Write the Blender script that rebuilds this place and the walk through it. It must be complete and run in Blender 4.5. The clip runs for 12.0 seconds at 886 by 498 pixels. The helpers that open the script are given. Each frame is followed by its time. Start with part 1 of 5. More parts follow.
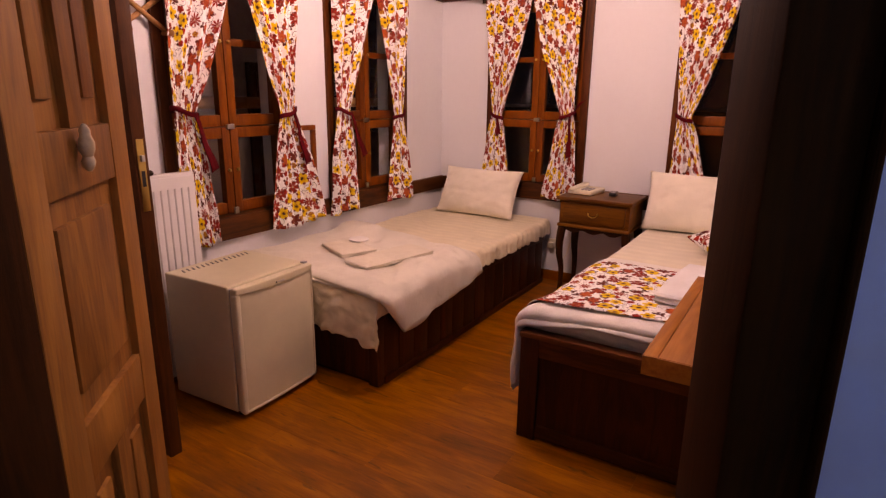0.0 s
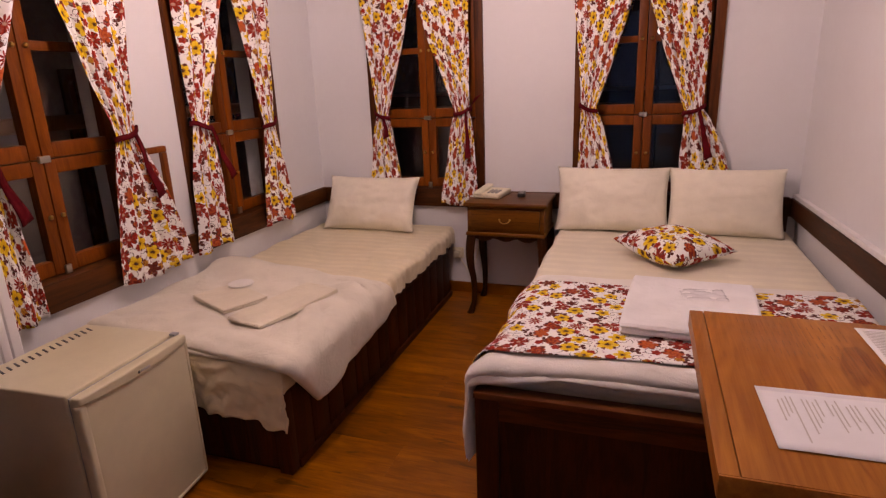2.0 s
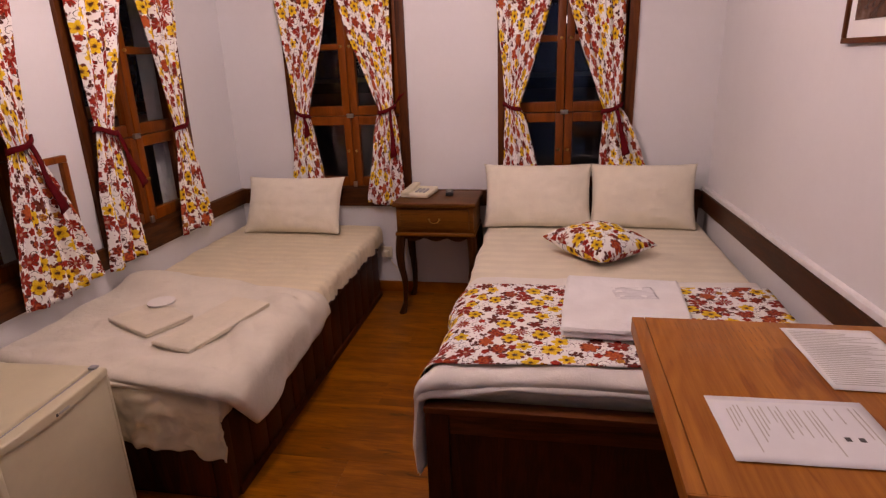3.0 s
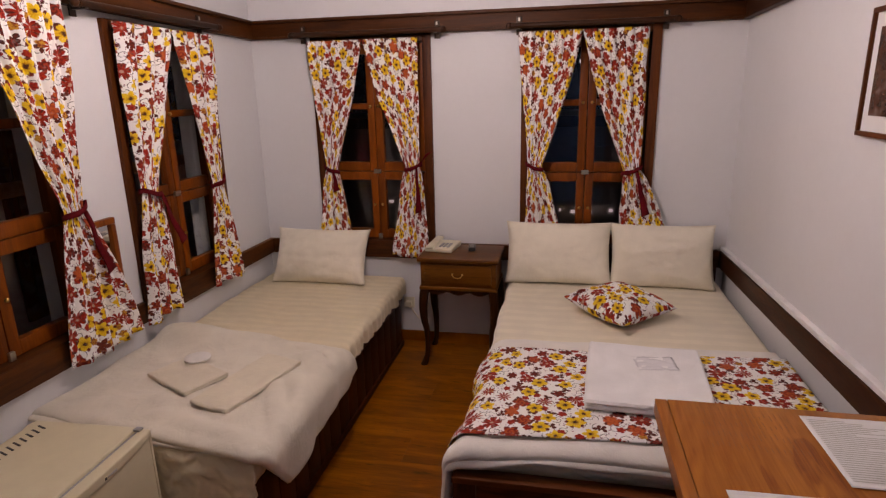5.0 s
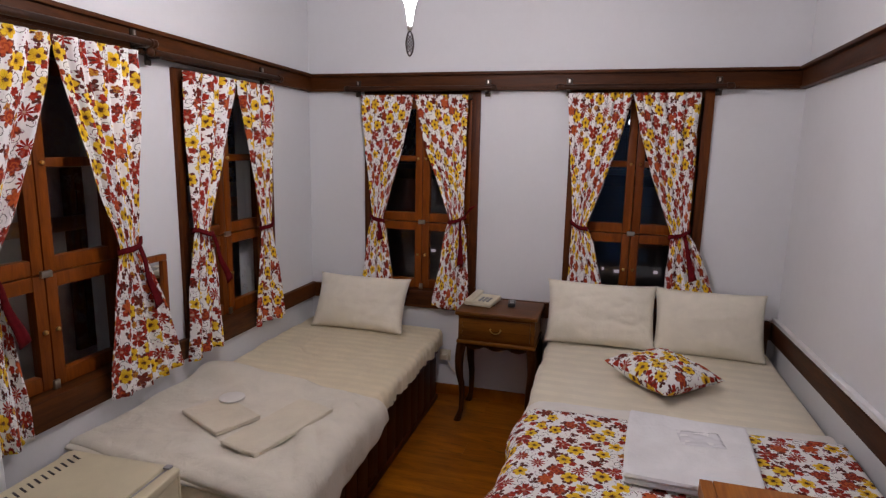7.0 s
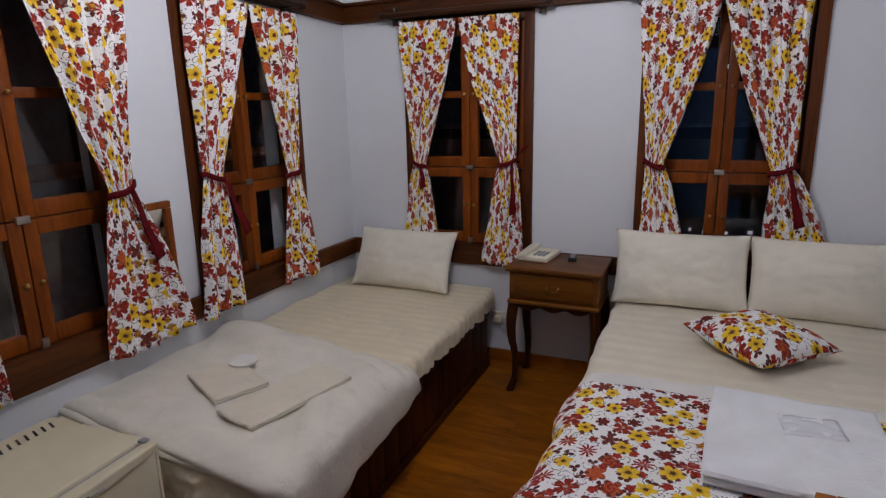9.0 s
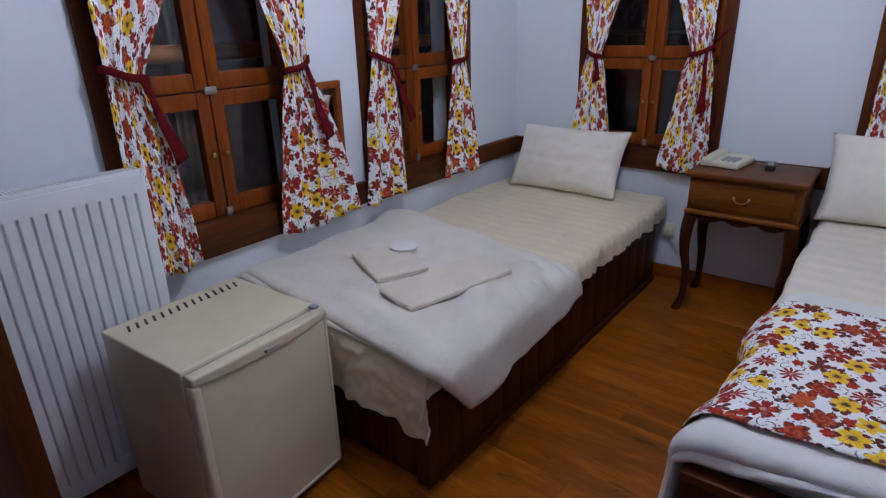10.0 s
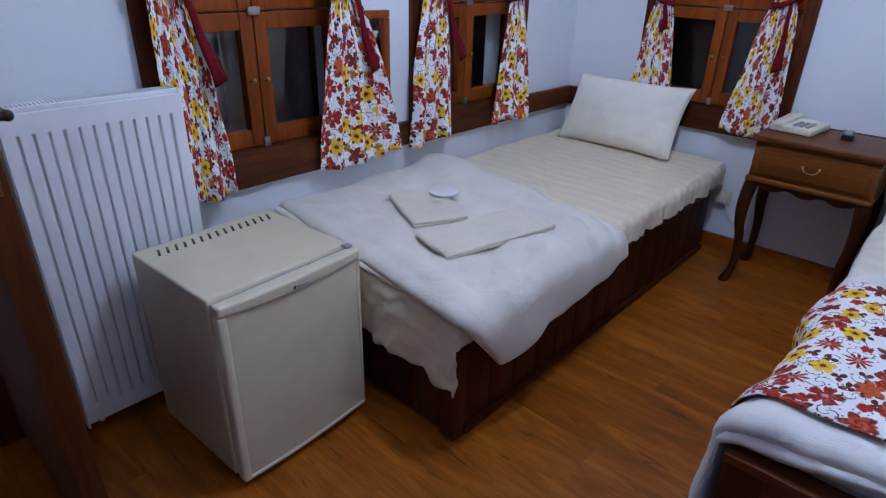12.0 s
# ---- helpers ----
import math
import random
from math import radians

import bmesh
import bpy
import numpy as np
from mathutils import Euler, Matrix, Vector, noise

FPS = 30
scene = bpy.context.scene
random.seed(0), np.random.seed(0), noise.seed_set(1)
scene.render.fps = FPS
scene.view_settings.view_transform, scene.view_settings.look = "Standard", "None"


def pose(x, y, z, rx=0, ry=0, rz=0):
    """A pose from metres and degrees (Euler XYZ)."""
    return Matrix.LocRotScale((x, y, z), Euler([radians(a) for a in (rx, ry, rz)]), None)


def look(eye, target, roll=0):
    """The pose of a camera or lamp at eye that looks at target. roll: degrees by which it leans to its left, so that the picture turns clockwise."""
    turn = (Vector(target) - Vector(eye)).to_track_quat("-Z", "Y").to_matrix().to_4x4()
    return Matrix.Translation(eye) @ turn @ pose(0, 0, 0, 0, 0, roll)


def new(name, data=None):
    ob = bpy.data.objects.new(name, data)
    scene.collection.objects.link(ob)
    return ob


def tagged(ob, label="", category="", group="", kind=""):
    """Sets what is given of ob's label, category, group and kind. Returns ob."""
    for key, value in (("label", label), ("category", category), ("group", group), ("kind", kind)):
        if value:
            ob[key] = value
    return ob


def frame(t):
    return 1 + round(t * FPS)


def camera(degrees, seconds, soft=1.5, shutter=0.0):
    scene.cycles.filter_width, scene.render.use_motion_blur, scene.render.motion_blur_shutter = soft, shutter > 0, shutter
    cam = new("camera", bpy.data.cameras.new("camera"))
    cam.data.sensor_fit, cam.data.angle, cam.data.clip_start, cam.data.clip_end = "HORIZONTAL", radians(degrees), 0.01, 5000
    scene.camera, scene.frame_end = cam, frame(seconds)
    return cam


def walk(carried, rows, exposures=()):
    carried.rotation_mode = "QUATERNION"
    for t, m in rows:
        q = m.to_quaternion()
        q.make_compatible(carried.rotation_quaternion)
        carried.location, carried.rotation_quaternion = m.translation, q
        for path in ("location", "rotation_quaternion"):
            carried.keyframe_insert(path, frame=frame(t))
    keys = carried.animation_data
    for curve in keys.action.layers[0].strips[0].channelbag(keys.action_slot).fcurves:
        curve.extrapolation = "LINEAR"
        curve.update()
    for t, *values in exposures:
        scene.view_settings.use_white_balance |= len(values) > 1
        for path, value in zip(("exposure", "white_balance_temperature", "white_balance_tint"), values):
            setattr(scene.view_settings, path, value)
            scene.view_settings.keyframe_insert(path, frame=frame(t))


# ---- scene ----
cam = camera(74.4, 12.0, soft=1.3)
PATH = [
    (0, (2.494, -3.924, 1.327), (1.466, -2.289, 0.809), 0.7),
    (0.5, (2.343, -3.841, 1.329), (1.443, -2.13, 0.816), -0.6),
    (1, (2.246, -3.688, 1.324), (1.436, -1.934, 0.806), -1.0),
    (1.5, (2.185, -3.606, 1.354), (1.447, -1.826, 0.819), -1.4),
    (2, (2.099, -3.553, 1.382), (1.468, -1.739, 0.823), -2.2),
    (2.5, (2.025, -3.533, 1.408), (1.56, -1.676, 0.831), -2.5),
    (2.7, (2.005, -3.518, 1.428), (1.609, -1.65, 0.834), -2.3),
    (4.3, (2.0, -3.569, 1.586), (1.707, -1.701, 0.937), -1.6),
    (4.5, (1.979, -3.565, 1.598), (1.666, -1.691, 0.975), -1.5),
    (5, (1.963, -3.581, 1.633), (1.566, -1.691, 1.113), -1.3),
    (5.5, (1.957, -3.594, 1.642), (1.504, -1.7, 1.189), -0.3),
    (6, (1.961, -3.602, 1.668), (1.465, -1.702, 1.288), 0.5),
    (6.5, (1.955, -3.588, 1.653), (1.428, -1.687, 1.32), 1.0),
    (7, (1.958, -3.572, 1.645), (1.419, -1.679, 1.294), 1.1),
    (7.2, (1.953, -3.561, 1.645), (1.42, -1.669, 1.275), 1.0),
    (8.8, (2.043, -3.12, 1.485), (1.356, -1.296, 1.047), -0.5),
    (9, (1.998, -3.127, 1.472), (1.213, -1.347, 1.008), -1.2),
    (9.5, (1.918, -3.094, 1.388), (0.842, -1.493, 0.859), -2.0),
    (10, (1.871, -3.073, 1.344), (0.706, -1.618, 0.62), -1.6),
    (10.5, (1.858, -3.067, 1.33), (0.643, -1.711, 0.501), -1.5),
    (11, (1.849, -3.082, 1.326), (0.63, -1.76, 0.449), -0.4),
    (11.5, (1.836, -3.066, 1.32), (0.636, -1.736, 0.431), 0.9),
    (12, (1.807, -3.024, 1.294), (0.596, -1.694, 0.42), 1.5),
]
LIGHT = [
    (0.0, 0.18, 12259, 68), (0.6, 0.12, 10701, 58), (1.5, 0.01, 10101, 54), (2.7, -0.08, 9609, 52), (4.5, -0.26, 9062, 41), (5.5, -0.32, 8432, 34), (6.5, -0.37, 7520, 28),
    (7.2, -0.37, 7311, 26), (8.8, -0.46, 6789, 21), (9.5, -0.28, 6223, 20), (10.2, -0.14, 5555, 21), (10.8, 0.0, 5326, 20), (12.0, 0.08, 5143, 20),
]
walk(cam, [(t, look(eye, target, roll)) for t, eye, target, roll in PATH], LIGHT)

# world: a night sky, almost black
world = bpy.data.worlds.new("night")
scene.world = world
world.use_nodes = True
world.node_tree.nodes["Background"].inputs[0].default_value = (0.05, 0.06, 0.09, 1)
world.node_tree.nodes["Background"].inputs[1].default_value = 0.025

# ---------------------------------------------------------------- materials
class Net:
    """Short hand for node expressions."""

    def __init__(self, name):
        self.mat = bpy.data.materials.new(name)
        self.mat.use_nodes = True
        self.tree = self.mat.node_tree
        self.bsdf = self.tree.nodes["Principled BSDF"]

    def put(self, socket, value):
        if isinstance(value, bpy.types.NodeSocket):
            self.tree.links.new(value, socket)
        else:
            socket.default_value = value

    def add(self, kind, **inputs):
        return self.tree.nodes.new(kind)

    def coord(self, which="Object"):
        return self.tree.nodes.new("ShaderNodeTexCoord").outputs[which]

    def m(self, op, a, b=0.0, c=0.0):
        n = self.tree.nodes.new("ShaderNodeMath")
        n.operation = op
        for s, v in zip(n.inputs, (a, b, c)):
            self.put(s, v)
        return n.outputs[0]

    def map(self, vec, scale=(1, 1, 1), loc=(0, 0, 0), rot=(0, 0, 0)):
        n = self.tree.nodes.new("ShaderNodeMapping")
        self.put(n.inputs[0], vec)
        n.inputs[1].default_value, n.inputs[2].default_value, n.inputs[3].default_value = loc, rot, scale
        return n.outputs[0]

    def noise(self, vec, scale, detail=4.0, rough=0.6, distort=0.0):
        n = self.tree.nodes.new("ShaderNodeTexNoise")
        self.put(n.inputs["Vector"], vec)
        n.inputs["Scale"].default_value, n.inputs["Detail"].default_value = scale, detail
        n.inputs["Roughness"].default_value, n.inputs["Distortion"].default_value = rough, distort
        return n.outputs[0]

    def ramp(self, fac, stops):
        n = self.tree.nodes.new("ShaderNodeValToRGB")
        self.put(n.inputs[0], fac)
        while len(n.color_ramp.elements) < len(stops):
            n.color_ramp.elements.new(0.5)
        for e, (p, c) in zip(n.color_ramp.elements, stops):
            e.position, e.color = p, (*c, 1) if len(c) == 3 else c
        return n.outputs[0]

    def mix(self, fac, a, b, mode="MIX"):
        n = self.tree.nodes.new("ShaderNodeMix")
        n.data_type, n.blend_type = "RGBA", mode
        self.put(n.inputs[0], fac)
        for s, v in ((n.inputs[6], a), (n.inputs[7], b)):
            self.put(s, (*v, 1) if isinstance(v, tuple) and len(v) == 3 else v)
        return n.outputs[2]

    def step(self, x, edge, soft=0.06):
        """1 where x is under edge."""
        n = self.tree.nodes.new("ShaderNodeMapRange")
        n.interpolation_type = "SMOOTHSTEP"
        self.put(n.inputs[0], x)
        n.inputs[1].default_value, n.inputs[2].default_value = edge - soft, edge + soft
        n.inputs[3].default_value, n.inputs[4].default_value = 1.0, 0.0
        return n.outputs[0]

    def bump(self, height, strength=0.3, dist=0.01):
        n = self.tree.nodes.new("ShaderNodeBump")
        n.inputs["Strength"].default_value, n.inputs["Distance"].default_value = strength, dist
        self.put(n.inputs["Height"], height)
        self.put(self.bsdf.inputs["Normal"], n.outputs[0])

    def set(self, color=None, rough=None, metal=None, **more):
        if color is not None:
            self.put(self.bsdf.inputs["Base Color"], (*color, 1) if isinstance(color, tuple) and len(color) == 3 else color)
        if rough is not None:
            self.put(self.bsdf.inputs["Roughness"], rough)
        if metal is not None:
            self.bsdf.inputs["Metallic"].default_value = metal
        for k, v in more.items():
            self.put(self.bsdf.inputs[k.replace("_", " ")], v)
        return self.mat


def wood(name, dark, light, axis=0, rough=0.4, grain=1.0, contrast=0.5, coat=0.0, shine=0.2):
    n = Net(name)
    stretch = [9.0, 9.0, 9.0]
    stretch[axis] = 0.9
    info = n.tree.nodes.new("ShaderNodeObjectInfo")
    shift = n.tree.nodes.new("ShaderNodeVectorMath")
    shift.operation = "ADD"
    n.put(shift.inputs[0], n.coord())
    wide = n.m("MULTIPLY", info.outputs["Random"], 17.0)
    n.put(shift.inputs[1], wide)
    v = n.map(shift.outputs[0], stretch)
    big = n.noise(v, 1.1 * grain, 3, 0.55, 1.2)
    fine = n.noise(n.map(v, (4, 4, 4)), 4.0 * grain, 5, 0.7)
    band = n.m("FRACT", n.m("MULTIPLY", big, 7.0))
    band = n.m("ABSOLUTE", n.m("SUBTRACT", band, 0.5))
    f = n.m("ADD", n.m("MULTIPLY", big, 0.55), n.m("ADD", n.m("MULTIPLY", band, 0.35 * contrast), n.m("MULTIPLY", fine, 0.35)))
    f = n.m("ADD", f, n.m("MULTIPLY", n.m("SUBTRACT", info.outputs["Random"], 0.5), 0.16))
    col = n.ramp(f, [(0.36, dark), (0.78, light)])
    n.bump(fine, 0.12, 0.004)
    return n.set(col, n.m("ADD", rough, n.m("MULTIPLY", fine, 0.15)), Coat_Weight=coat, Specular_IOR_Level=shine)


def plaster(name, color, bumpy=0.16):
    n = Net(name)
    v = n.coord()
    a, b = n.noise(v, 1.3, 3, 0.5), n.noise(v, 26, 5, 0.65)
    lo = tuple(c * 0.94 for c in color)
    col = n.ramp(n.m("ADD", n.m("MULTIPLY", a, 0.7), n.m("MULTIPLY", b, 0.3)), [(0.3, lo), (0.65, color)])
    n.bump(n.m("ADD", n.m("MULTIPLY", a, 1.2), n.m("MULTIPLY", b, 0.10)), bumpy, 0.02)
    return n.set(col, 0.75)


def cloth(name, color, weave=900.0, stripes=0.0, wrinkle=0.25):
    n = Net(name)
    uv = n.coord("UV")
    fine = n.noise(uv, weave, 2, 0.5)
    soft = n.noise(n.coord(), 7, 4, 0.55, 0.6)
    f = n.m("ADD", n.m("MULTIPLY", fine, 0.2), n.m("MULTIPLY", soft, 0.8))
    col = n.ramp(f, [(0.3, tuple(c * 0.88 for c in color)), (0.62, color)])
    if stripes:
        sep = n.tree.nodes.new("ShaderNodeSeparateXYZ")
        n.put(sep.inputs[0], uv)
        w = n.m("SINE", n.m("MULTIPLY", sep.outputs[1], 6.2832 / stripes))
        col = n.mix(n.m("MULTIPLY", n.step(w, 0.0, 0.35), 0.5), col, tuple(c * 0.86 for c in color))
    crease = n.noise(n.coord(), 19, 3, 0.6, 0.9)
    n.bump(n.m("ADD", n.m("ADD", soft, n.m("MULTIPLY", crease, 0.45)), n.m("MULTIPLY", fine, 0.06)), wrinkle, 0.02)
    return n.set(col, 0.85, Sheen_Weight=0.2)


def floral(name):
    """White cotton printed with yellow, red and russet flowers, dark sprigs and lilac dots."""
    n = Net(name)
    uv = n.coord("UV")
    warp = n.noise(uv, 85, 4, 0.7)

    def cells(size, shift, jitter, turn):
        at = n.map(uv, (1 / size, 1 / size, 1), (*shift, 0), (0, 0, turn))
        v = n.tree.nodes.new("ShaderNodeTexVoronoi")
        v.voronoi_dimensions = "2D"
        n.put(v.inputs["Vector"], at)
        v.inputs["Scale"].default_value, v.inputs["Randomness"].default_value = 1.0, jitter
        sub = n.tree.nodes.new("ShaderNodeVectorMath")
        sub.operation = "SUBTRACT"
        n.put(sub.inputs[0], at)
        n.put(sub.inputs[1], v.outputs["Position"])
        d = n.tree.nodes.new("ShaderNodeSeparateXYZ")
        n.put(d.inputs[0], sub.outputs[0])
        c = n.tree.nodes.new("ShaderNodeSeparateColor")
        n.put(c.inputs[0], v.outputs["Color"])
        ang = n.m("ADD", n.m("ARCTAN2", d.outputs[1], d.outputs[0]), n.m("MULTIPLY", c.outputs[2], 6.0))
        r = n.m("ADD", v.outputs["Distance"], n.m("MULTIPLY", n.m("SUBTRACT", warp, 0.5), 0.26))
        return r, ang, c.outputs[0], c.outputs[1]

    def petals(r, ang, count, size, deep, soft=0.03):
        wave = n.m("ABSOLUTE", n.m("SINE", n.m("MULTIPLY", ang, count / 2)))
        return n.step(n.m("ADD", r, n.m("MULTIPLY", n.m("SUBTRACT", 1.0, wave), deep)), size, soft)

    def pick(x, lo, hi):
        return n.m("MULTIPLY", n.m("GREATER_THAN", x, lo), n.m("LESS_THAN", x, hi))

    tone = n.noise(uv, 120, 4, 0.65)
    wash = n.noise(uv, 38, 3, 0.6)
    col = n.ramp(n.noise(uv, 700, 2, 0.5), [(0.3, (0.82, 0.80, 0.79)), (0.7, (0.88, 0.87, 0.86))])
    # thin dark sprigs with small leaves
    r, ang, k, _ = cells(0.052, (3.3, 1.7), 0.85, 0.9)
    thin = n.step(n.m("ABSOLUTE", n.m("SINE", n.m("ADD", n.m("MULTIPLY", r, 8.0), ang))), 0.20, 0.07)
    sprig = n.m("MULTIPLY", n.m("MULTIPLY", thin, n.step(r, 0.50, 0.06)), pick(k, 0.0, 0.72))
    col = n.mix(n.m("MULTIPLY", sprig, 0.92), col, (0.045, 0.030, 0.024))
    blade = n.m("MULTIPLY", petals(r, n.m("ADD", ang, 0.5), 3, 0.36, 0.30, 0.02), pick(k, 0.52, 1.0))
    col = n.mix(blade, col, n.ramp(tone, [(0.35, (0.05, 0.022, 0.016)), (0.65, (0.17, 0.030, 0.020))]))
    # lilac dots
    r, ang, k, _ = cells(0.013, (0.4, 5.1), 0.9, 0.3)
    cloud = n.step(n.noise(uv, 17, 2, 0.5), 0.50, 0.03)
    col = n.mix(n.m("MULTIPLY", n.m("MULTIPLY", n.step(r, 0.20, 0.07), cloud), pick(k, 0.0, 0.5)), col, (0.32, 0.12, 0.19))
    # small round roses, red and ochre
    r, ang, k, k2 = cells(0.047, (7.7, 2.2), 0.55, 1.2)
    small = n.m("MULTIPLY", petals(r, ang, 5, 0.34, 0.09), pick(k, 0.0, 0.46))
    hue = n.mix(n.m("GREATER_THAN", k2, 0.70), (0.46, 0.040, 0.018), (0.62, 0.30, 0.04))
    col = n.mix(small, col, n.mix(n.step(tone, 0.48, 0.10), hue, (0.22, 0.015, 0.012)))
    # large flowers of three sorts, some with a russet leafy bloom behind
    r, ang, k, k2 = cells(0.080, (0.0, 0.0), 0.42, 0.55)
    leaf = n.m("MULTIPLY", petals(r, n.m("ADD", ang, 0.7), 5, 0.44, 0.28), n.m("GREATER_THAN", k2, 0.40))
    col = n.mix(leaf, col, n.ramp(tone, [(0.32, (0.075, 0.016, 0.012)), (0.5, (0.17, 0.030, 0.018)), (0.70, (0.30, 0.075, 0.045))]))
    r = n.m("DIVIDE", r, n.m("ADD", 0.71, n.m("MULTIPLY", k2, 0.20)))
    daisy = n.m("MULTIPLY", petals(r, ang, 10, 0.52, 0.42, 0.025), pick(k, 0.43, 0.70))
    vein = n.m("ABSOLUTE", n.m("SINE", n.m("MULTIPLY", ang, 10.0)))
    col = n.mix(daisy, col, n.ramp(n.m("ADD", n.m("MULTIPLY", vein, 0.12), tone), [(0.36, (0.13, 0.008, 0.006)), (0.60, (0.36, 0.022, 0.011)), (0.80, (0.52, 0.08, 0.03))]))
    col = n.mix(n.m("MULTIPLY", n.step(r, 0.09, 0.04), daisy), col, (0.50, 0.30, 0.22))
    rose = n.m("MULTIPLY", petals(r, ang, 6, 0.44, 0.20), pick(k, 0.70, 0.98))
    swirl = n.m("SINE", n.m("ADD", n.m("MULTIPLY", r, 26.0), n.m("ADD", n.m("MULTIPLY", ang, 2.0), n.m("MULTIPLY", tone, 5.0))))
    col = n.mix(rose, col, n.ramp(n.m("ADD", n.m("MULTIPLY", swirl, 0.26), k2), [(0.0, (0.10, 0.016, 0.010)), (0.45, (0.30, 0.030, 0.016)), (0.95, (0.56, 0.11, 0.030))]))
    yellow = n.m("MULTIPLY", petals(r, ang, 5, 0.48, 0.20, 0.025), pick(k, -0.1, 0.43))
    ray = n.m("ABSOLUTE", n.m("SINE", n.m("MULTIPLY", ang, 9.0)))
    col = n.mix(yellow, col, n.ramp(n.m("ADD", n.m("ADD", n.m("MULTIPLY", tone, 0.5), n.m("MULTIPLY", ray, 0.14)), n.m("MULTIPLY", r, 0.8)), [(0.32, (0.50, 0.17, 0.006)), (0.55, (0.82, 0.52, 0.028)), (0.80, (0.88, 0.60, 0.05))]))
    col = n.mix(n.m("MULTIPLY", n.step(n.m("ADD", r, n.m("MULTIPLY", n.m("SUBTRACT", tone, 0.5), 0.2)), 0.12, 0.05), yellow), col, (0.09, 0.030, 0.014))
    # the print is thin in places
    col = n.mix(n.m("MULTIPLY", n.step(wash, 0.36, 0.08), 0.12), col, (0.85, 0.83, 0.82))
    n.bump(n.noise(n.coord(), 9, 3, 0.5), 0.15, 0.02)
    return n.set(col, 0.85, Specular_IOR_Level=0.15)


def plain(name, color, rough=0.5, metal=0.0, vary=0.1, scale=12.0, **more):
    n = Net(name)
    f = n.noise(n.coord(), scale, 4, 0.6)
    col = n.ramp(f, [(0.3, tuple(c * (1 - vary) for c in color)), (0.7, tuple(min(1, c * (1 + vary / 2)) for c in color))])
    return n.set(col, n.m("ADD", rough - 0.05, n.m("MULTIPLY", f, 0.1)), metal, **more)


def glowing(name, color, strength):
    n = Net(name)
    return n.set((0.8, 0.8, 0.8), 0.3, Emission_Color=(*color, 1), Emission_Strength=strength)


M_WALL = plaster("white_plaster", (0.715, 0.725, 0.745))
M_BLUE = plaster("blue_plaster", (0.36, 0.56, 0.80), 0.5)
M_CEIL = plain("ceiling_paint", (0.67, 0.68, 0.69), 0.8)
def laminate():
    n = Net("laminate")
    info = n.tree.nodes.new("ShaderNodeObjectInfo")
    shift = n.tree.nodes.new("ShaderNodeVectorMath")
    shift.operation = "ADD"
    n.put(shift.inputs[0], n.coord())
    n.put(shift.inputs[1], n.m("MULTIPLY", info.outputs["Random"], 23.0))
    v = shift.outputs[0]
    big = n.noise(n.map(v, (1.2, 7, 1)), 1.6, 4, 0.6, 0.8)
    fine = n.noise(n.map(v, (2.5, 45, 1)), 3.0, 5, 0.7, 0.3)
    f = n.m("ADD", n.m("MULTIPLY", big, 0.65), n.m("MULTIPLY", fine, 0.35))
    f = n.m("ADD", f, n.m("MULTIPLY", n.m("SUBTRACT", info.outputs["Random"], 0.5), 0.07))
    col = n.ramp(f, [(0.28, (0.100, 0.026, 0.001)), (0.47, (0.262, 0.070, 0.002)), (0.68, (0.46, 0.140, 0.006))])
    cloud = n.noise(n.map(v, (2.0, 5, 1)), 2.3, 3, 0.6, 0.5)
    col = n.mix(n.m("MULTIPLY", n.step(cloud, 0.46, 0.10), 0.30), col, (0.13, 0.036, 0.001))
    knot = n.step(n.noise(n.map(v, (2.2, 13, 1)), 2.6, 3, 0.55, 0.6), 0.33, 0.04)
    col = n.mix(n.m("MULTIPLY", knot, 0.55), col, (0.045, 0.014, 0.002))
    dash = n.step(n.noise(n.map(v, (3.4, 24, 1)), 3.4, 3, 0.6, 0.9), 0.29, 0.03)
    col = n.mix(n.m("MULTIPLY", dash, 0.7), col, (0.035, 0.012, 0.002))
    spot = n.step(n.noise(n.map(v, (5, 12, 1)), 5.0, 2, 0.5, 0.2), 0.215, 0.02)
    col = n.mix(n.m("MULTIPLY", spot, 0.8), col, (0.03, 0.010, 0.003))
    wear = n.noise(v, 3.5, 4, 0.65)
    n.bump(fine, 0.05, 0.002)
    return n.set(col, n.m("ADD", 0.27, n.m("MULTIPLY", wear, 0.25)), Specular_IOR_Level=0.24)


M_FLOOR = laminate()
M_RAIL_X = wood("dark_rail_wood_along", (0.034, 0.008, 0.0012), (0.135, 0.037, 0.006), 0, 0.42)
M_RAIL_Y = wood("dark_rail_wood_across", (0.034, 0.008, 0.0012), (0.135, 0.037, 0.006), 1, 0.42)
M_RAIL_Z = wood("dark_casing_wood", (0.045, 0.009, 0.0012), (0.175, 0.043, 0.006), 2, 0.42)
M_SASH = wood("varnished_pine_upright", (0.125, 0.026, 0.003), (0.31, 0.073, 0.007), 2, 0.32)
M_BED = wood("dark_bed_wood", (0.030, 0.006, 0.0015), (0.115, 0.026, 0.006), 2, 0.42)
M_BED_X = wood("dark_bed_wood_level", (0.050, 0.012, 0.003), (0.19, 0.052, 0.013), 0, 0.33)
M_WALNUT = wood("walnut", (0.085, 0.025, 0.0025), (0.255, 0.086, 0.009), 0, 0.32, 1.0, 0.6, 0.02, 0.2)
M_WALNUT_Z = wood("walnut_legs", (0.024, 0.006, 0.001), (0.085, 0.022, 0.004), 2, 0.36)


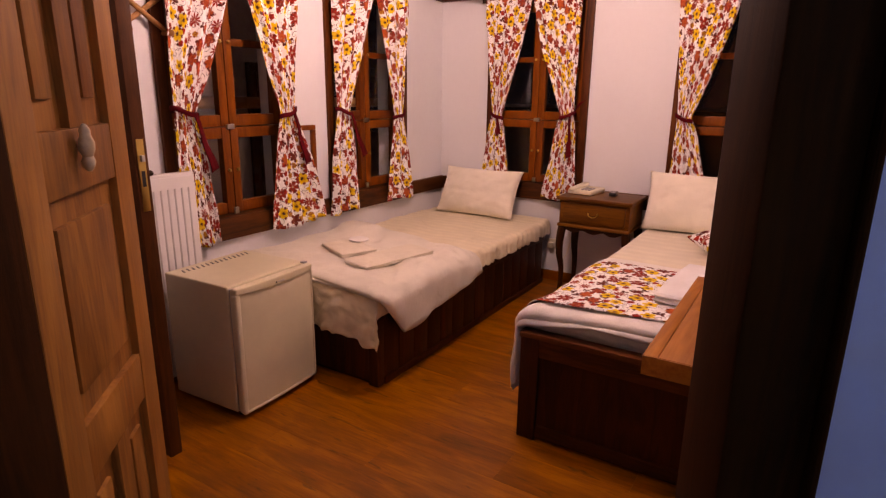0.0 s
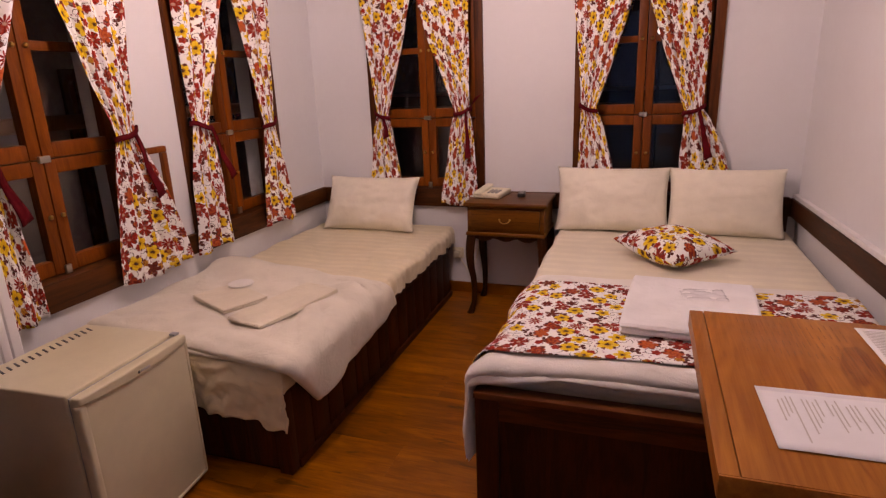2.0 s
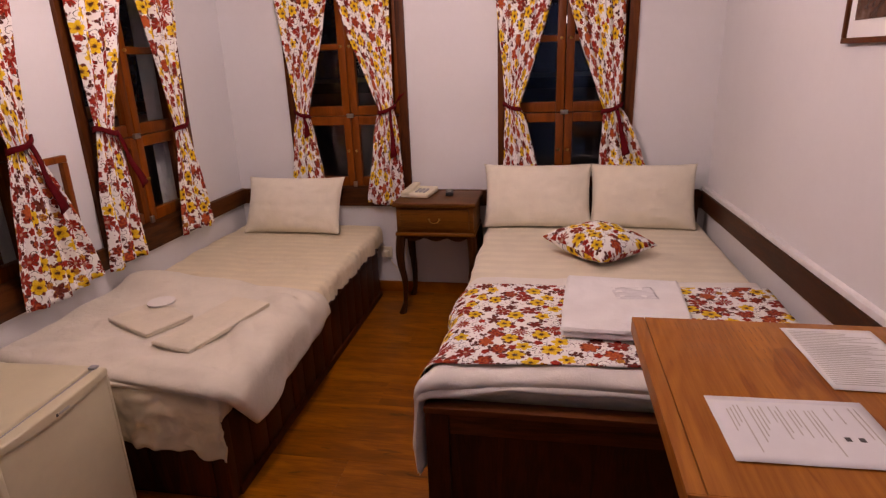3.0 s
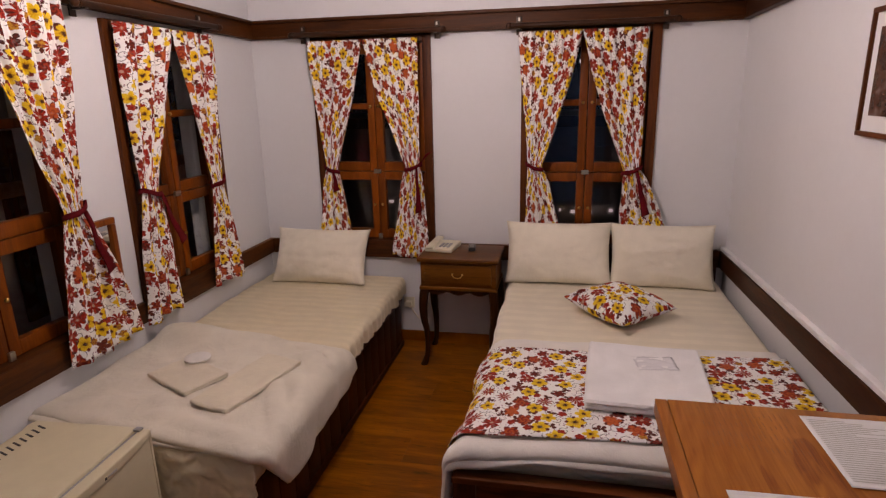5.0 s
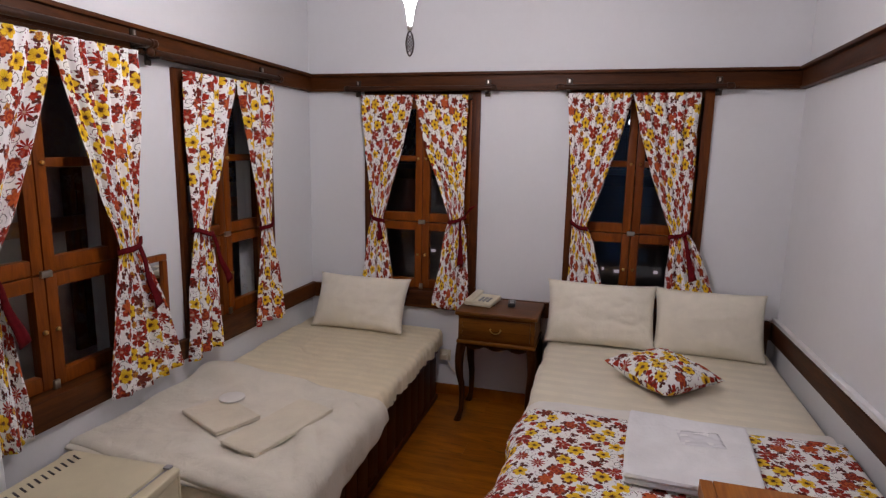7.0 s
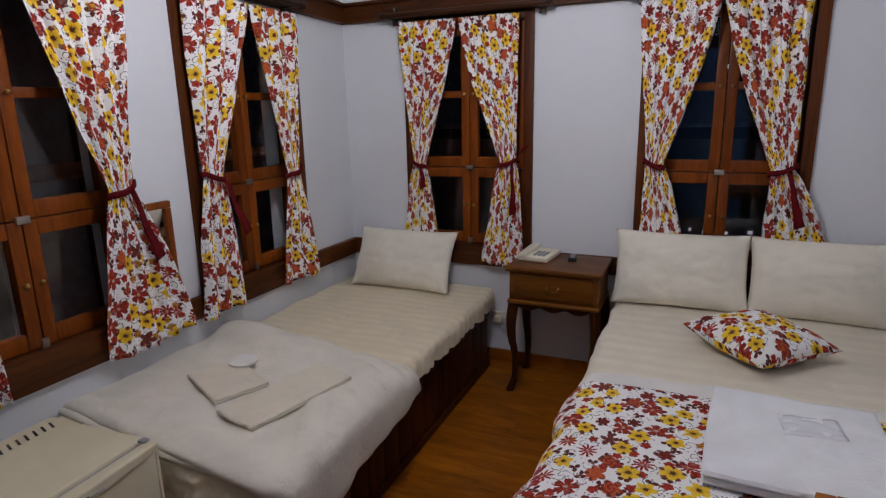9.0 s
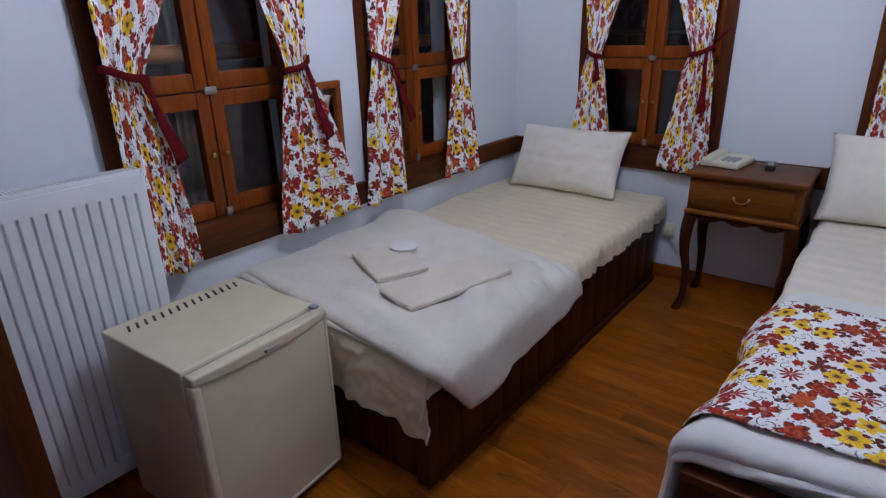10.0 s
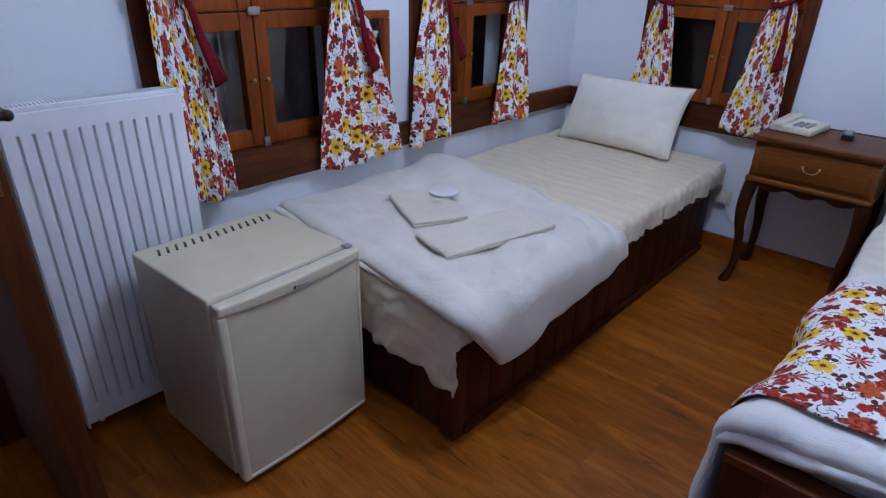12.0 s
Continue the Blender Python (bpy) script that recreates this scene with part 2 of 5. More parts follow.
def worn_top():
    """Oak veneer with long grain, orange stains along it and dull worn patches in the varnish."""
    n = Net("table_oak")
    v = n.coord()
    big = n.noise(n.map(v, (9, 0.9, 9)), 0.8, 3, 0.55, 1.2)
    fine = n.noise(n.map(v, (60, 2.2, 60)), 2.0, 5, 0.7)
    band = n.m("ABSOLUTE", n.m("SUBTRACT", n.m("FRACT", n.m("MULTIPLY", big, 8.0)), 0.5))
    f = n.m("ADD", n.m("MULTIPLY", big, 0.5), n.m("ADD", n.m("MULTIPLY", band, 0.22), n.m("MULTIPLY", fine, 0.40)))
    col = n.ramp(f, [(0.34, (0.27, 0.072, 0.008)), (0.80, (0.60, 0.220, 0.040))])
    stain = n.step(n.noise(n.map(v, (7, 2.0, 7), (1.3, 0.4, 0)), 1.1, 3, 0.55, 0.7), 0.37, 0.02)
    col = n.mix(n.m("MULTIPLY", stain, 0.65), col, n.ramp(fine, [(0.35, (0.13, 0.026, 0.003)), (0.65, (0.33, 0.085, 0.010))]))
    wear = n.noise(v, 9, 4, 0.65)
    n.bump(fine, 0.08, 0.003)
    return n.set(col, n.m("ADD", 0.26, n.m("MULTIPLY", wear, 0.34)), Specular_IOR_Level=0.22)


M_OAK = worn_top()
M_DOOR = wood("old_door_wood", (0.15, 0.044, 0.008), (0.44, 0.165, 0.036), 2, 0.5)
M_DARKDOOR = wood("stained_door_wood", (0.035, 0.009, 0.002), (0.13, 0.036, 0.007), 2, 0.42)
M_JAMB = wood("black_stained_jamb", (0.016, 0.005, 0.0015), (0.065, 0.018, 0.004), 2, 0.7, shine=0.05)
M_RACK = wood("turned_pine", (0.30, 0.12, 0.04), (0.55, 0.28, 0.12), 1, 0.4)
M_ENAMEL = plain("cream_enamel", (0.66, 0.59, 0.41), 0.35, 0, 0.05)
M_ENAMEL_D = plain("cream_plastic", (0.68, 0.61, 0.43), 0.45, 0, 0.06)
M_RAD = plain("white_enamel", (0.80, 0.80, 0.80), 0.3, 0, 0.04)
M_GRILLE = plain("grey_grille", (0.32, 0.32, 0.32), 0.4)
M_BLACK = plain("black_plastic", (0.02, 0.02, 0.02), 0.35)
M_ROD = wood("dark_turned_rod", (0.016, 0.005, 0.001), (0.062, 0.016, 0.003), 0, 0.34, shine=0.25)
M_IRON = plain("dark_bronze", (0.045, 0.030, 0.022), 0.38, 0.7)
M_BRASS = plain("brass", (0.60, 0.38, 0.12), 0.3, 1.0, 0.15)
M_STEEL = plain("tarnished_steel", (0.5, 0.48, 0.44), 0.3, 1.0, 0.15)
M_PHONE = plain("beige_plastic", (0.72, 0.66, 0.50), 0.4)
M_ORNAMENT = plain("pale_carved_bone", (0.48, 0.33, 0.20), 0.5, 0, 0.3, 60.0)
M_PAPER = plain("paper", (0.80, 0.80, 0.80), 0.6, 0, 0.03)
M_FOIL = plain("laminated_paper", (0.78, 0.79, 0.82), 0.15, 0, 0.04)
M_INK = plain("grey_ink", (0.48, 0.46, 0.43), 0.6)
M_INK_D = plain("black_ink", (0.06, 0.06, 0.06), 0.7)
M_FADE = plain("faded_print", (0.27, 0.088, 0.018), 0.5)
M_MAROON = plain("maroon_velvet", (0.12, 0.006, 0.009), 0.9, 0, 0.3, 60.0, Specular_IOR_Level=0.1)
M_FLORAL = floral("floral_cotton")
M_SHEET = cloth("cream_sheet", (0.81, 0.70, 0.49), 700, 0.07, 0.6)
M_SHEET_D = cloth("double_sheet", (0.82, 0.745, 0.585), 700, 0.09)
M_PILLOW = cloth("cream_pillowcase", (0.86, 0.80, 0.665), 800, 0, 0.35)
M_DUVET = cloth("off_white_duvet", (0.775, 0.72, 0.605), 500, 0, 0.5)
M_DUVET_W = cloth("white_duvet", (0.80, 0.77, 0.715), 500, 0, 0.3)
M_TOWEL = cloth("white_terry", (0.86, 0.86, 0.86), 260, 0, 0.5)
M_BEIGE_T = cloth("beige_terry", (0.76, 0.685, 0.54), 260, 0, 0.5)
M_TRUNK = plain("white_plastic", (0.8, 0.8, 0.8), 0.35)
M_FAR = plaster("far_wall", (0.30, 0.26, 0.25), 0.8)
M_NEAR = plaster("near_render", (0.42, 0.34, 0.34), 0.8)
M_LEATHER = plain("tan_leather", (0.09, 0.04, 0.02), 0.5)


def glass_material():
    n = Net("window_glass")
    return n.set((1, 1, 1), 0.0, Transmission_Weight=1.0, IOR=1.45)


M_GLASS = glass_material()


def bag_material():
    n = Net("clear_film")
    return n.set((0.80, 0.80, 0.82), 0.16)


M_BAG = bag_material()


def lamp_glass():
    """Frosted glass, brightest in its upper half; emission cut below to weaken downward light."""
    n = Net("lit_lamp_glass")
    sep = n.tree.nodes.new("ShaderNodeSeparateXYZ")
    n.put(sep.inputs[0], n.coord())
    near = n.step(sep.outputs[2], 0.21, 0.13)
    return n.set((0.8, 0.8, 0.8), 0.3, Emission_Color=(0.86, 0.93, 1.0, 1), Emission_Strength=n.m("SUBTRACT", 205.0, n.m("MULTIPLY", near, 185.0)))


M_LAMP = lamp_glass()

# ---------------------------------------------------------------- building blocks
def root(name, at, label, category, group="", kind="", turn=0.0):
    ob = new(name)
    ob.location = at
    ob.empty_display_size = 0.1
    return tagged(ob, label, category, group, kind)


def base_of(ob):
    p = Vector(ob.location)
    while ob.parent:
        ob = ob.parent
        p += Vector(ob.location)
    return p


def smooth(me, angle=40):
    me.polygons.foreach_set("use_smooth", [True] * len(me.polygons))
    me.set_sharp_from_angle(angle=radians(angle))


def part(name, bm, material, parent=None, label="", angle=40):
    """One mesh object from a bmesh in world coordinates, under a thing or a part."""
    if parent is not None:
        bmesh.ops.translate(bm, verts=bm.verts, vec=-base_of(parent))
    me = bpy.data.meshes.new(name)
    bm.to_mesh(me)
    bm.free()
    me.materials.append(material)
    smooth(me, angle)
    ob = new(name, me)
    if parent is not None:
        ob.parent = parent
    return tagged(ob, label)


def thing(name, bm, material, label, category, group="", kind="", angle=40):
    """A one-mesh thing with its origin at the middle of its base."""
    lo = Vector([min(v.co[i] for v in bm.verts) for i in range(3)])
    hi = Vector([max(v.co[i] for v in bm.verts) for i in range(3)])
    at = Vector(((lo.x + hi.x) / 2, (lo.y + hi.y) / 2, lo.z))
    bmesh.ops.translate(bm, verts=bm.verts, vec=-at)
    ob = part(name, bm, material, None, "", angle)
    ob.location = at
    return tagged(ob, label, category, group, kind)


def box(x0, x1, y0, y1, z0, z1, bevel=0.0, bm=None, segments=2):
    own = bmesh.new()
    bmesh.ops.create_cube(own, size=1)
    bmesh.ops.transform(own, verts=own.verts, matrix=Matrix.Translation(((x0 + x1) / 2, (y0 + y1) / 2, (z0 + z1) / 2)) @ Matrix.Diagonal((x1 - x0, y1 - y0, z1 - z0, 1)))
    if bevel:
        bmesh.ops.bevel(own, geom=own.edges, offset=bevel, segments=segments, affect="EDGES", profile=0.6)
    return merge(bm, own)


def merge(bm, own, m=None):
    if m is not None:
        bmesh.ops.transform(own, verts=own.verts, matrix=m)
    if bm is None:
        return own
    me = bpy.data.meshes.new("tmp")
    own.to_mesh(me)
    own.free()
    bm.from_mesh(me)
    bpy.data.meshes.remove(me)
    return bm


def rod(a, b, r, r2=None, bm=None, sides=12):
    a, b = Vector(a), Vector(b)
    own = bmesh.new()
    bmesh.ops.create_cone(own, cap_ends=True, segments=sides, radius1=r, radius2=r if r2 is None else r2, depth=(b - a).length)
    turn = (b - a).to_track_quat("Z", "Y").to_matrix().to_4x4()
    return merge(bm, own, Matrix.Translation((a + b) / 2) @ turn)


def ball(at, r, bm=None, scale=(1, 1, 1), seg=12):
    own = bmesh.new()
    bmesh.ops.create_uvsphere(own, u_segments=seg, v_segments=max(6, seg // 2), radius=r)
    return merge(bm, own, Matrix.Translation(at) @ Matrix.Diagonal((*scale, 1)))


def lathe(profile, at, bm=None, sides=20):
    """profile: (radius, height) from bottom to top, round the z axis at a place."""
    own = bmesh.new()
    rings = [[own.verts.new((r * math.cos(2 * math.pi * k / sides), r * math.sin(2 * math.pi * k / sides), z)) for k in range(sides)] for r, z in profile]
    for low, high in zip(rings, rings[1:]):
        for k in range(sides):
            own.faces.new((low[k], low[(k + 1) % sides], high[(k + 1) % sides], high[k]))
    own.faces.new(rings[0][::-1])
    own.faces.new(rings[-1])
    return merge(bm, own, Matrix.Translation(at))


def ring(at, radius, thick, axis="y", bm=None, seg=16, sides=6):
    own = bmesh.new()
    loops = []
    for k in range(seg):
        a = 2 * math.pi * k / seg
        loop = []
        for j in range(sides):
            b = 2 * math.pi * j / sides
            q = radius + thick * math.cos(b)
            p = (q * math.cos(a), thick * math.sin(b), q * math.sin(a))
            loop.append(own.verts.new(p if axis == "y" else (p[1], p[0], p[2])))
        loops.append(loop)
    for k in range(seg):
        for j in range(sides):
            own.faces.new((loops[k][j], loops[k][(j + 1) % sides], loops[(k + 1) % seg][(j + 1) % sides], loops[(k + 1) % seg][j]))
    bmesh.ops.recalc_face_normals(own, faces=own.faces)
    return merge(bm, own)


def grid(nu, nv, fn, uvfn=None, bm=None):
    """A sheet of nu x nv cells; fn(s, t) gives the place, uvfn(s, t) the cloth's own metres."""
    own = bmesh.new() if bm is None else bm
    layer = own.loops.layers.uv.verify()
    vs = [[own.verts.new(fn(i / nu, j / nv)) for j in range(nv + 1)] for i in range(nu + 1)]
    for i in range(nu):
        for j in range(nv):
            f = own.faces.new((vs[i][j], vs[i + 1][j], vs[i + 1][j + 1], vs[i][j + 1]))
            for lp, (a, b) in zip(f.loops, ((i, j), (i + 1, j), (i + 1, j + 1), (i, j + 1))):
                lp[layer].uv = uvfn(a / nu, b / nv) if uvfn else (a / nu, b / nv)
    return own


def thicken(ob, thick, offset=-1.0):
    mod = ob.modifiers.new("thickness", "SOLIDIFY")
    mod.thickness, mod.offset = thick, offset
    return ob


def n3(x, y, z=0.0):
    return noise.noise(Vector((x, y, z)))


def lerp(a, b, t):
    return a + (b - a) * t


def ease(t):
    t = min(1, max(0, t))
    return t * t * (3 - 2 * t)


def rotated(bm, at, rx=0, ry=0, rz=0):
    bmesh.ops.transform(bm, verts=bm.verts, matrix=pose(*at, rx, ry, rz))
    return bm

# ---------------------------------------------------------------- the room: left wall x = 0, back wall y = 0, floor z = 0
RX, FY, CZ = 2.91, -3.20, 2.72
WIN = {"back": [(0.435, 1.135), (1.735, 2.440)], "left": [(-2.320, -1.585), (-1.250, -0.515)]}
WZ0, WZ1 = 0.62, 1.975


def on(side):
    """Boxes in a wall's own terms: along it, out into the room, up."""
    if side == "back":
        return lambda u0, u1, d0, d1, z0, z1, bevel=0.0, bm=None: box(u0, u1, -d1, -d0, z0, z1, bevel, bm)
    return lambda u0, u1, d0, d1, z0, z1, bevel=0.0, bm=None: box(d0, d1, u0, u1, z0, z1, bevel, bm)


def spot(side, u, d, z):
    return (u, -d, z) if side == "back" else (d, u, z)


def wall_with_windows(side, lo, hi, openings, name, label):
    w, bm, at = on(side), None, lo
    for a, b in openings:
        bm = w(at, a, -0.22, 0, 0, CZ, 0, bm)
        bm = w(a, b, -0.22, 0, 0, WZ0, 0, bm)
        bm = w(a, b, -0.22, 0, WZ1, CZ, 0, bm)
        at = b
    bm = w(at, hi, -0.22, 0, 0, CZ, 0, bm)
    bmesh.ops.remove_doubles(bm, verts=bm.verts, dist=0.0001)
    tagged(part(name, bm, M_WALL), label, "wall", "", "structure")


wall_with_windows("back", -0.22, RX + 0.2, WIN["back"], "wall_north", "white plastered wall with two wooden windows")
wall_with_windows("left", -5.2, 0.0, WIN["left"], "wall_west", "white plastered wall with two wooden windows")
tagged(part("wall_east", box(RX, RX + 0.2, -3.02, 0.0, 0, CZ), M_WALL), "white plastered wall with a picture", "wall", "", "structure")

# the door wall stands askew: from the hinge side to the lock side of a double door
HINGE, SKEW, DW, DH = (1.64, -3.60, 0.0), 26.3, 0.859, 2.02
SLANT = pose(*HINGE, 0, 0, SKEW)


def askew(x0, x1, y0, y1, z0, z1, bevel=0.0, bm=None):
    own = box(x0, x1, y0, y1, z0, z1, bevel)
    bmesh.ops.transform(own, verts=own.verts, matrix=SLANT)
    return merge(bm, own)


bm = askew(-1.90, -0.10, -0.10, 0.0, 0, CZ)
bm = askew(DW + 0.086, 2.05, -0.10, 0.0, 0, CZ, 0, bm)
bm = askew(-0.10, DW + 0.10, -0.10, 0.0, DH + 0.10, CZ, 0, bm)
tagged(part("wall_south", bm, M_WALL), "white plastered wall with the door opening", "wall", "", "structure")
tagged(part("ceiling", box(-0.22, RX + 0.6, -5.3, 0.22, CZ, CZ + 0.1), M_CEIL), "plain white ceiling", "ceiling", "", "structure")
bm = box(-0.0, RX + 0.6, -5.3, -5.2, 0, CZ)
bm = box(RX + 0.6, RX + 0.7, -5.3, -2.5, 0, CZ, 0, bm)
bm = askew(DW + 0.095, 2.05, -0.116, -0.102, 0, CZ, 0, bm)
bm = askew(-1.75, -0.133, -0.116, -0.102, 0, CZ, 0, bm)
tagged(part("corridor_wall", bm, M_BLUE), "rough blue painted corridor plaster", "wall", "", "structure")

# upper rail, window-height ledge and skirting
def rail(side, lo, hi, name):
    """Three mouldings; those of the back wall end on the side rails."""
    w, bm = on(side), None
    for deep, z0, z1, soft in ((0.032, 1.978, 2.062, 0.004), (0.055, 2.062, 2.080, 0.005), (0.042, 1.970, 1.984, 0.004)):
        gap = deep - 0.001 if side == "back" else 0.0
        bm = w(lo + gap, hi - gap, 0.0, deep, z0, z1, soft, bm)
    tagged(part(name, bm, M_RAIL_X if side == "back" else M_RAIL_Y), "dark stained wooden rail along the wall", "trim", "", "structure")


def tilted(ob, slope):
    """Raise an old board towards the door."""
    for v in ob.data.vertices:
        v.co.z -= slope * (v.co.y + ob.location.y)
    return ob


rail("back", 0.0, RX, "trim_back_rail")
rail("left", -2.80, 0.0, "trim_left_rail")
tilted(bpy.data.objects["trim_left_rail"], 0.018)
bm = box(RX - 0.032, RX, -2.90, -0.0, 1.978, 2.062, 0.004)
bm = box(RX - 0.055, RX, -2.90, -0.0, 2.062, 2.080, 0.005, bm)
bm = box(RX - 0.042, RX, -2.90, -0.0, 1.970, 1.984, 0.004, bm)
tagged(tilted(part("trim_right_rail", bm, M_RAIL_Y), 0.02), "dark stained wooden rail along the wall", "trim", "", "structure")
LZ0, LZ1 = 0.595, 0.692
for k, (a, b) in enumerate(((0.032, 0.405), (1.165, 1.705), (2.47, RX - 0.03))):
    tagged(part("trim_back_ledge", on("back")(a, b, 0.0, 0.03, LZ0, LZ1, 0.004), M_RAIL_X), "dark wooden board along the wall", "trim", "", "structure")
for a, b in ((-1.55, -1.285), (-0.48, 0.0)):
    tagged(part("trim_left_ledge", on("left")(a, b, 0.0, 0.03, LZ0, LZ1, 0.004), M_RAIL_Y), "dark wooden board along the wall", "trim", "", "structure")
tagged(tilted(part("trim_right_ledge", box(RX - 0.034, RX, -1.98, 0.0, LZ0, LZ1, 0.004), M_RAIL_Y), 0.03), "dark wooden board along the wall", "trim", "", "structure")
tagged(tilted(part("trim_cable_duct", box(RX - 0.028, RX, -1.98, 0.0, LZ1 + 0.002, LZ1 + 0.024, 0.003), M_TRUNK), 0.03), "white plastic cable duct above the board", "trim", "", "structure")
for nm, b in (("back", (0.03, RX - 0.02, -0.018, 0.0)), ("left", (0.0, 0.018, -2.84, 0.0)), ("right", (RX - 0.018, RX, -2.9, -0.02))):
    tagged(part("baseboard_" + nm, box(*b, 0.0, 0.07, 0.004), M_FLOOR if nm == "back" else M_BED), "brown wooden skirting board", "baseboard", "", "structure")


# ---------------------------------------------------------------- windows
def window(side, a, b, name):
    w = on(side)
    win = root(name, spot(side, (a + b) / 2, 0.0, WZ0), "varnished wooden casement window with dark panes, night outside", "window", "", "structure")
    lo, hi = a, b
    cas = w(lo - 0.03, lo + 0.022, -0.10, 0.020, 0.60, WZ1 - 0.006, 0.004)
    part("casing", cas, M_RAIL_Z, win)
    part("casing", w(hi - 0.022, hi + 0.03, -0.10, 0.020, 0.60, WZ1 - 0.006, 0.004), M_RAIL_Z, win)
    part("casing", w(lo + 0.022, hi - 0.022, -0.10, 0.016, WZ1 - 0.05, WZ1 - 0.006, 0.004), M_RAIL_X if side == "back" else M_RAIL_Y, win)
    sill = w(lo + 0.022, hi - 0.022, -0.12, 0.028, 0.585, 0.70, 0.005)
    part("sill", sill, M_RAIL_X if side == "back" else M_RAIL_Y, win)
    lo, hi = lo + 0.024, hi - 0.024
    mid = (lo + hi) / 2
    for s0, s1 in ((lo, mid - 0.002), (mid + 0.002, hi)):
        for z0, z1, bars in ((1.148, WZ1 - 0.052, (1.555,)), (0.704, 1.144, ())):
            st = 0.047
            sash = w(s0, s0 + st, -0.075, -0.032, z0, z1, 0.005)
            sash = w(s1 - st, s1, -0.075, -0.032, z0, z1, 0.005, sash)
            sash = w(s0 + st, s1 - st, -0.075, -0.034, z0, z0 + 0.058, 0.005, sash)
            sash = w(s0 + st, s1 - st, -0.075, -0.034, z1 - 0.055, z1, 0.005, sash)
            for z in bars:
                sash = w(s0 + st, s1 - st, -0.072, -0.036, z - 0.018, z + 0.018, 0.004, sash)
            frame_ob = part("sash", sash, M_SASH, win)
            edges = [z0 + 0.058, *bars, z1 - 0.055]
            for g0, g1 in zip(edges, edges[1:]):
                pane = part("pane", w(s0 + st - 0.004, s1 - st + 0.004, -0.057, -0.053, g0 + (0.014 if g0 in bars else -0.004), g1 - (0.014 if g1 in bars else -0.004)), M_GLASS, frame_ob)
                pane.visible_shadow = False
    for z in (1.555, 0.93):
        for u in (mid - 0.026, mid + 0.026):
            part("knob", ball(spot(side, u, -0.022, z), 0.009, rod(spot(side, u, -0.034, z), spot(side, u, -0.018, z), 0.004, None, None, 8), (1, 1, 1), 8), M_BRASS, win)
    part("latch", w(mid - 0.022, mid + 0.022, -0.034, -0.018, 1.135, 1.160, 0.003), M_STEEL, win)
    part("latch", w(mid - 0.012, mid + 0.012, -0.034, -0.020, 0.70, 0.735, 0.003), M_STEEL, win)


num = 0
for side in ("left", "back"):
    for a, b in WIN[side]:
        num += 1
        window(side, a, b, "window_%d" % num)

# outside in the dark: a close neighbouring wall, log rails, far lamps and lit windows
house = root("neighbouring_house", (-0.88, -1.2, -3.0), "dim rendered house wall outside at night", "house")
part("wall", box(-1.08, -0.68, -4.5, -0.62, -3.0, 3.2), M_NEAR, house)
for y in (-2.62, -1.30):
    win = part("window", box(-0.678, -0.65, y, y + 0.62, 0.55, 1.5, 0.01), M_RAIL_Z, house)
    part("pane", box(-0.648, -0.642, y + 0.06, y + 0.56, 0.61, 1.44), M_GLASS, win)
part("pipe", rod((-0.62, -1.75, -3.0), (-0.62, -1.75, 3.2), 0.03), M_STEEL, house)
part("ledge", box(-0.68, -0.56, -4.5, -0.62, 0.30, 0.38, 0.01), M_NEAR, house)
thing("log_rail", rod((-0.45, -3.6, 1.262), (-0.45, 0.1, 1.247), 0.038, 0.032), M_RACK, "round peeled log rail outside the window", "rail")
for y in (-3.4, 0.0):
    thing("log_post", rod((-0.45, y, -3.0), (-0.45, y, 1.31), 0.05, 0.045), M_RACK, "upright peeled log post carrying the rail outside", "post")
thing("ground", box(-40, 40, 0.4, 90, -3.2, -3.0), M_FAR, "dark ground outside at night", "ground", "", "structure")
far = root("far_house", (3, 14, -3.0), "dark house across the road with lit windows at night", "house")
part("wall", box(-9, 16, 14, 18, -3.0, 0.6), M_FAR, far)
part("roof", box(-9.5, 16.5, 13.6, 18.4, 0.6, 0.9), M_BLACK, far)
M_FARLIT = glowing("lit_far_window", (0.85, 0.82, 1.0), 0.4)
for x, z, w in ((-3.42, -1.72, 0.26), (1.45, -1.95, 0.22), (1.85, -1.9, 0.12), (2.2, -1.95, 0.3), (2.75, -1.95, 0.14), (3.3, -1.9, 0.22), (-2.2, -1.0, 0.08)):
    part("window", box(x, x + w * 0.5, 13.95, 13.99, z, z + 0.08), M_FARLIT, far)
for x in [1.0 + 0.22 * k for k in range(9)]:
    part("baluster", box(x, x + 0.05, 13.3, 13.36, -0.35, 0.02), M_FAR, far)
part("balcony_rail", box(0.6, 3.2, 13.28, 13.38, 0.02, 0.09), M_FAR, far)
lamp = root("street_lamp", (2.35, 12, -3.0), "white street lamp on a dark post", "street lamp")
part("post", rod((2.35, 12, -3.0), (2.35, 12, 2.2), 0.05, 0.03), M_BLACK, lamp)
part("lantern", ball((2.35, 12, 2.29), 0.085), glowing("street_light", (0.7, 0.85, 1.0), 2.5), lamp)


